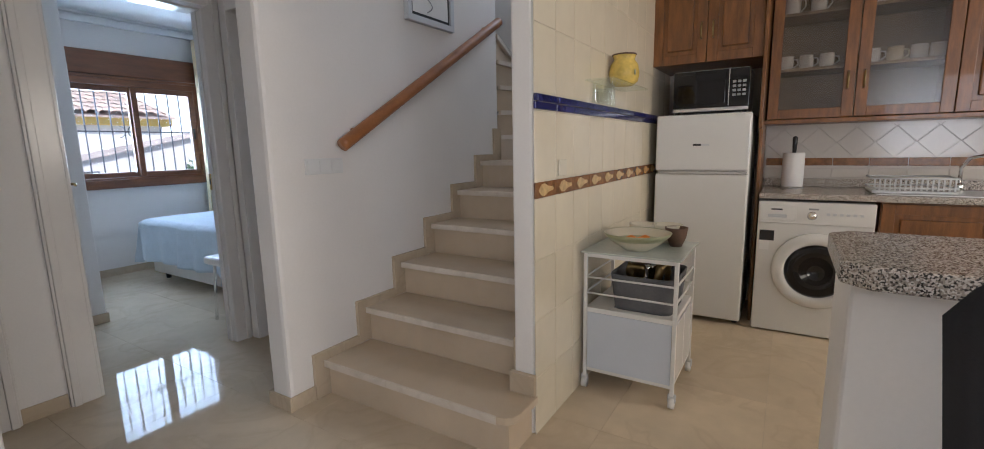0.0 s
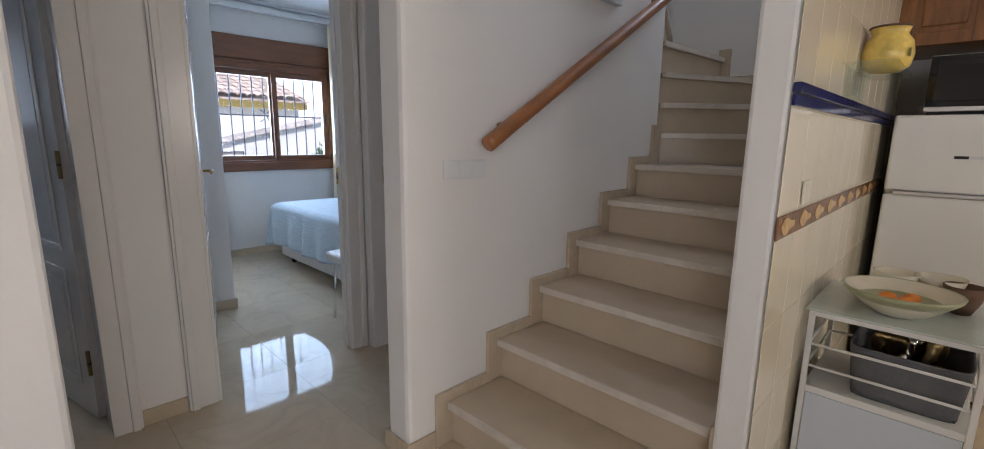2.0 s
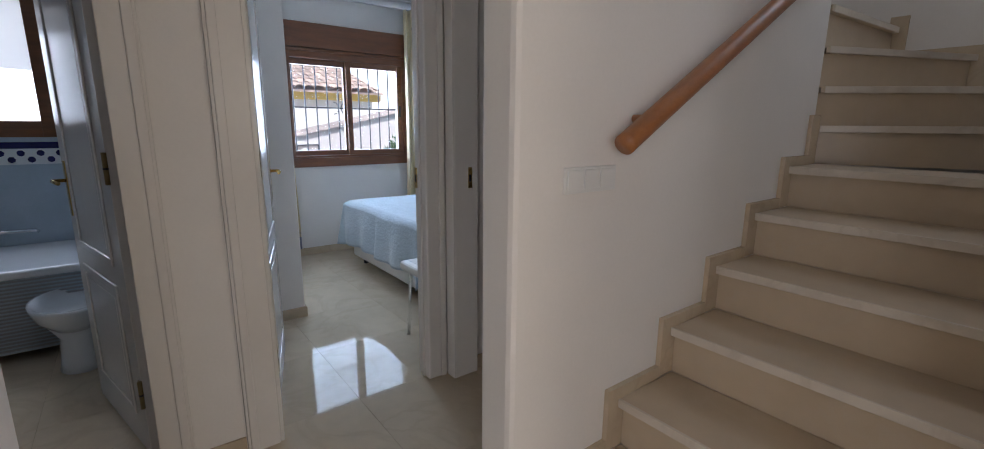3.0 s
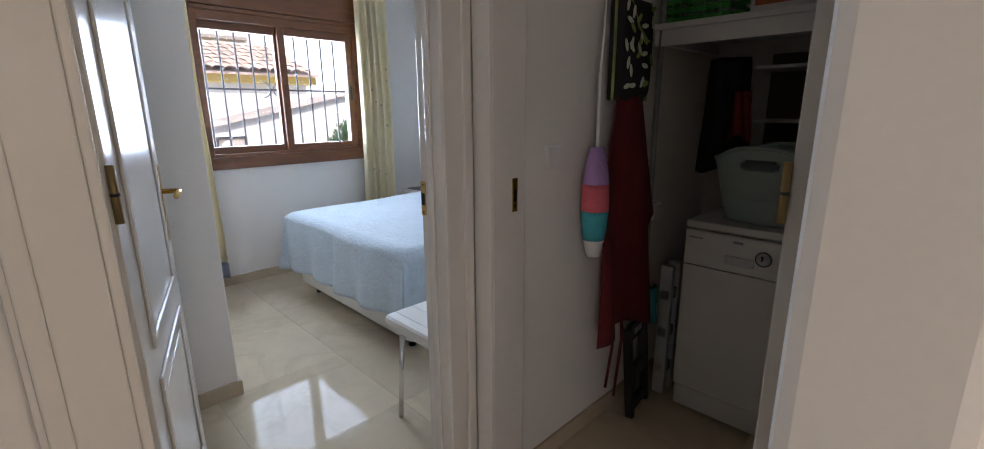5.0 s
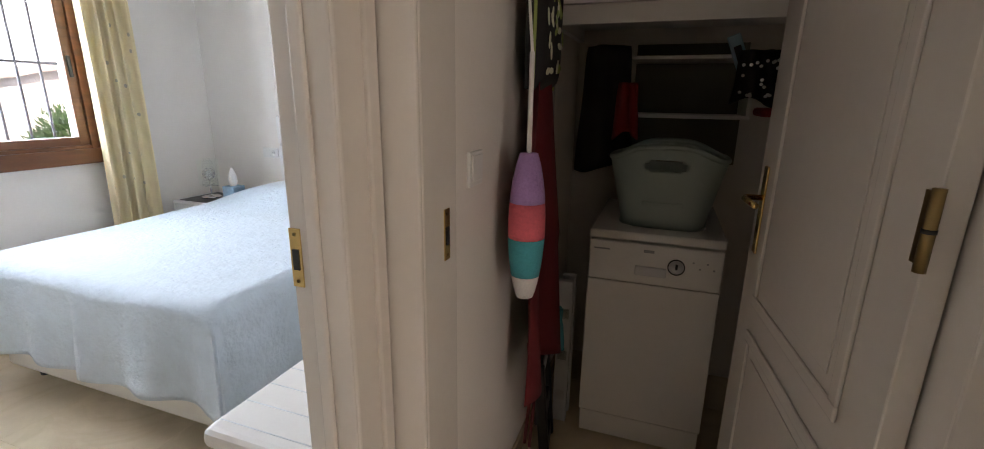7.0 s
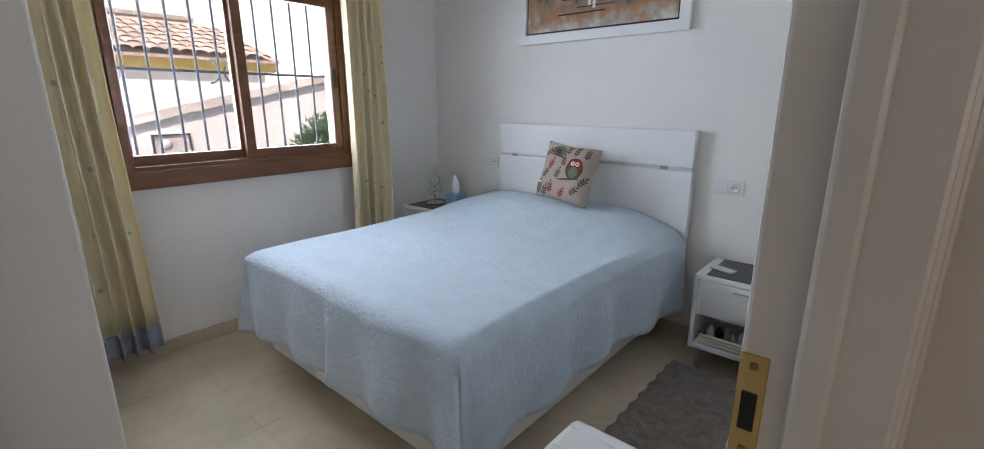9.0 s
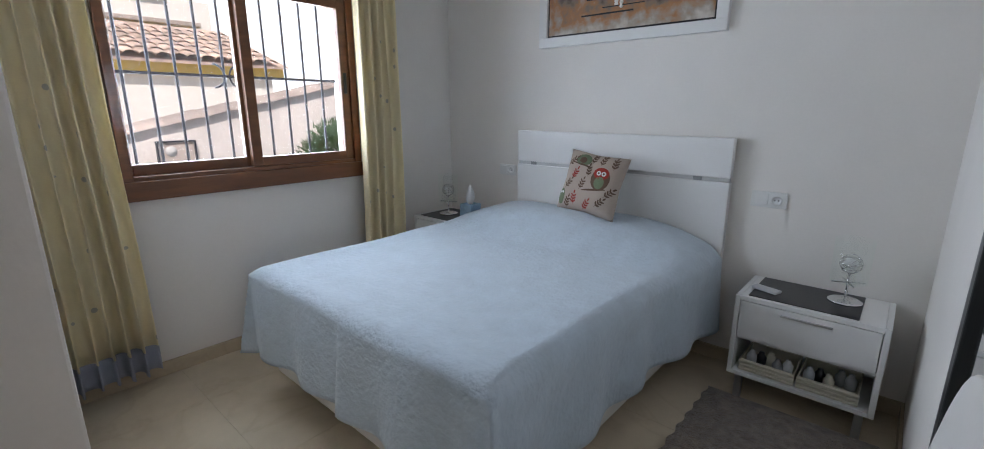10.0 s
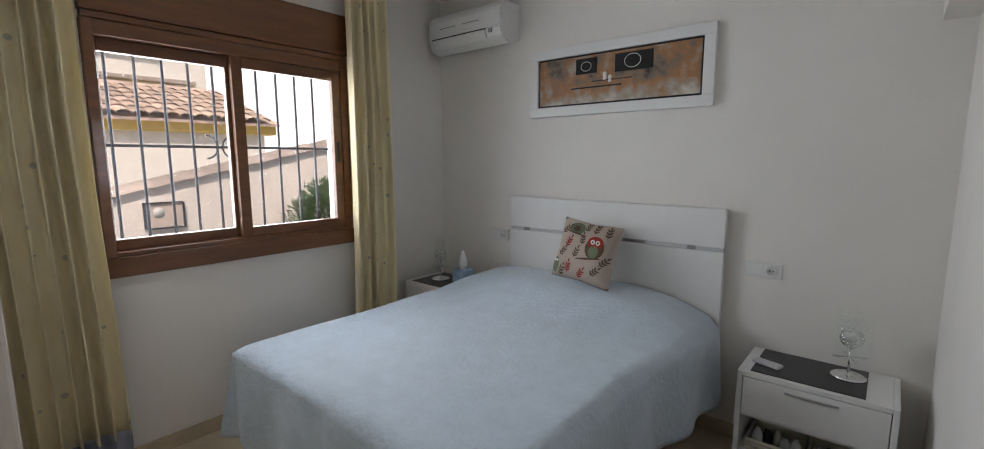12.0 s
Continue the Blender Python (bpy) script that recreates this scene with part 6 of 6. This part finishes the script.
bt = structure("bath_pattern_trim", box(-5.46, -5.453, -0.5, 1.645, 1.03, 1.127), CERAMIC, "white and blue patterned tile border", "tiles")
dme2 = mesh_of("motif", turned(lathe([(0.02, 0), (0.014, 0.001), (0, 0.0012)], 7), Matrix.Rotation(radians(90), 4, "Y")), BLUE_TILE)
for i in range(40):
    piece("motif", dme2, bt, Matrix.Translation((-5.453, -0.2 + i * 0.046, 1.08 + 0.02 * (-1) ** i)))

# ---- outside ----
gnd = structure("ground", box(-400, -6.28, -400, 400, -0.75, -0.55), EARTH, "pale paved ground outside", "ground")
gw = thing("garden_wall", (-9.0, 0, -0.55), "rough stucco garden wall with sloping weathered tile cap", "wall")
def gtop(y):
    return 0.55 + 1.09 + (y - 3.55) * 0.225
poly = [(-4.0, 0), (12.0, 0), (12.0, gtop(12.0)), (-4.0, gtop(-4.0) + 0.0)]
b = prism(poly, -0.1, 0.1)
part("wall", turned(b, Matrix(((0, 0, 1, 0), (1, 0, 0, 0), (0, 1, 0, 0), (0, 0, 0, 1)))), STUCCO, gw)
sl = math.atan(0.225)
capm = mesh_of("cap_tile", sheet(8, 4, lambda u, v: (0.17 * math.cos(u * math.pi), v * 0.36, 0.075 * math.sin(u * math.pi) + 0.012 * v)), CAP_TILE)
for i in range(44):
    y = -3.5 + i * 0.33
    o = piece("cap_tile", capm, gw, Matrix.Translation((0, y, gtop(y) - 0.01)) @ Matrix.Rotation(sl, 4, "X"))
mb = thing("meter_box", (-8.88, 3.86, 0.86), "grey meter cover in a black frame on the garden wall", "meter box")
for a in ((-0.17, 0.17, -0.13, -0.115), (-0.17, 0.17, 0.115, 0.13), (-0.17, -0.155, -0.13, 0.13), (0.155, 0.17, -0.13, 0.13)):
    part("frame", box(-0.02, 0.02, *a), IRON, mb)
part("cover", box(-0.02, 0.0, -0.155, 0.155, -0.115, 0.115), CAP_TILE, mb)
part("dial", turned(lathe([(0.05, 0), (0.05, 0.01), (0, 0.012)], 16), Matrix.Translation((0.0, -0.05, 0.03)) @ Matrix.Rotation(radians(90), 4, "Y")), PALE_GREY, mb)

bush = thing("juniper_bush", (-8.45, 5.45, -0.55), "dense dark green conifer bush against the garden wall", "bush")
part("trunk", tube([(0, 0, 0), (0.02, 0.02, 0.5), (0, 0.05, 1.0)], 0.04, 8), BARK, bush)
rnd = random.Random(21)
b = bmesh.new()
for i in range(5200):
    th, ph_ = rnd.uniform(0, 6.283), rnd.uniform(-0.9, 1.57)
    rr = rnd.uniform(0.6, 1.0) ** 0.5 * (0.42 + 0.07 * math.sin(5 * th + 3 * ph_) + 0.05 * math.sin(11 * th))
    p = Vector((rr * math.cos(th) * math.cos(ph_), rr * 1.1 * math.sin(th) * math.cos(ph_), 1.25 + rr * 0.95 * math.sin(ph_)))
    d = Vector((p.x, p.y, (p.z - 1.1))).normalized() + Vector((rnd.uniform(-0.6, 0.6), rnd.uniform(-0.6, 0.6), rnd.uniform(-0.2, 0.7)))
    d.normalize()
    s = d.orthogonal().normalized() * rnd.uniform(0.006, 0.012)
    ln = rnd.uniform(0.04, 0.09)
    b.faces.new((b.verts.new(p - s), b.verts.new(p + s), b.verts.new(p + d * ln)))
part("crown", b, FOLIAGE, bush)

house = thing("neighbour_house", (-13.0, 0, -0.55), "white neighbouring house with ochre fascia and terracotta roof", "house")
hw = box(-5.5, 0.0, -4.0, 6.75, 0, 2.42)
part("wall", hw, HOUSE_WHITE, house)
part("fascia", box(-5.7, 0.16, -4.2, 6.92, 2.42, 2.62, 0.01), HOUSE_YELLOW, house, "ochre painted fascia")
roof = part("roof", turned(box(0, 3.2, -4.25, 6.95, -0.05, 0.0), Matrix.Translation((0.3, 0, 2.62)) @ Matrix.Rotation(radians(180), 4, "Z") @ Matrix.Translation((0, -2.7, 0)) @ Matrix.Rotation(radians(-17), 4, "Y")), TERRACOTTA, house, "terracotta pantile roof")
tm = mesh_of("roof_tile", sheet(6, 3, lambda u, v: (-v * 0.42, 0.115 * math.cos(u * math.pi), 0.065 * math.sin(u * math.pi) + 0.025 * (1 - v))), TERRACOTTA)
for i in range(42):
    for j in range(7):
        a = radians(17)
        x = 0.36 - j * 0.38 * math.cos(a)
        z = 2.635 + j * 0.38 * math.sin(a)
        piece("roof_tile", tm, roof, Matrix.Translation((x, -2.2 + i * 0.215, z)) @ Matrix.Rotation(a, 4, "Y"))
vill = thing("upper_building", (-17.0, 0, -0.55), "white upper storey with parapets behind the tiled roof", "building")
part("wall", box(-4.0, 0.0, -3.0, 7.2, 0, 4.35), HOUSE_WHITE, vill)
part("parapet", box(-4.0, 0.15, -3.1, 6.2, 4.35, 4.55, 0.02), HOUSE_WHITE, vill)
part("chimney", box(-1.0, -0.2, 6.4, 7.0, 4.3, 5.6, 0.02), HOUSE_WHITE, vill)
part("cornice", box(-0.2, 0.22, -3.1, 6.9, 3.75, 3.85, 0.02), CAP_TILE, vill)

# hazy bright sky low over the roofs
HAZE = bpy.data.materials.new("hazy_sky")
HAZE.use_nodes = True
HAZE.node_tree.nodes.remove(HAZE.node_tree.nodes["Principled BSDF"])
em = HAZE.node_tree.nodes.new("ShaderNodeEmission")
em.inputs[0].default_value, em.inputs[1].default_value = (0.90, 0.95, 1.0, 1), 2.2
HAZE.node_tree.links.new(em.outputs[0], HAZE.node_tree.nodes["Material Output"].inputs[0])
structure("backdrop", box(-90.2, -90, -110, 130, -0.6, 75), HAZE, "bright hazy sky beyond the roofs", "sky")

# ---- floor tiles ----
fme = mesh_of("floor_tile", box(-0.2996, 0.2996, -0.2996, 0.2996, -0.012, 0.0, 0.0004, seg=1), FLOOR)
for i in range(-10, 4):
    for j in range(-2, 9):
        x, y = i * 0.6 + 0.02, j * 0.6 + 0.27
        if -6.3 < x < 2.4 and -0.6 < y < 5.25:
            piece("floor_tile", fme, floor, Matrix.Translation((x, y, 0)))
rest = thing("floor_rest", (0, 0, 0), "polished marble tiles of the living room floor", "floor", kind="stuff")
rb = bmesh.new()
for i in range(-4, 6):
    for j in range(-7, -1):
        box(i * 0.6 + 0.02 - 0.299, i * 0.6 + 0.02 + 0.299, j * 0.6 + 0.27 - 0.299, j * 0.6 + 0.27 + 0.299, -0.012, 0.0, bm=rb)
part("tiles", rb, FLOOR, rest)
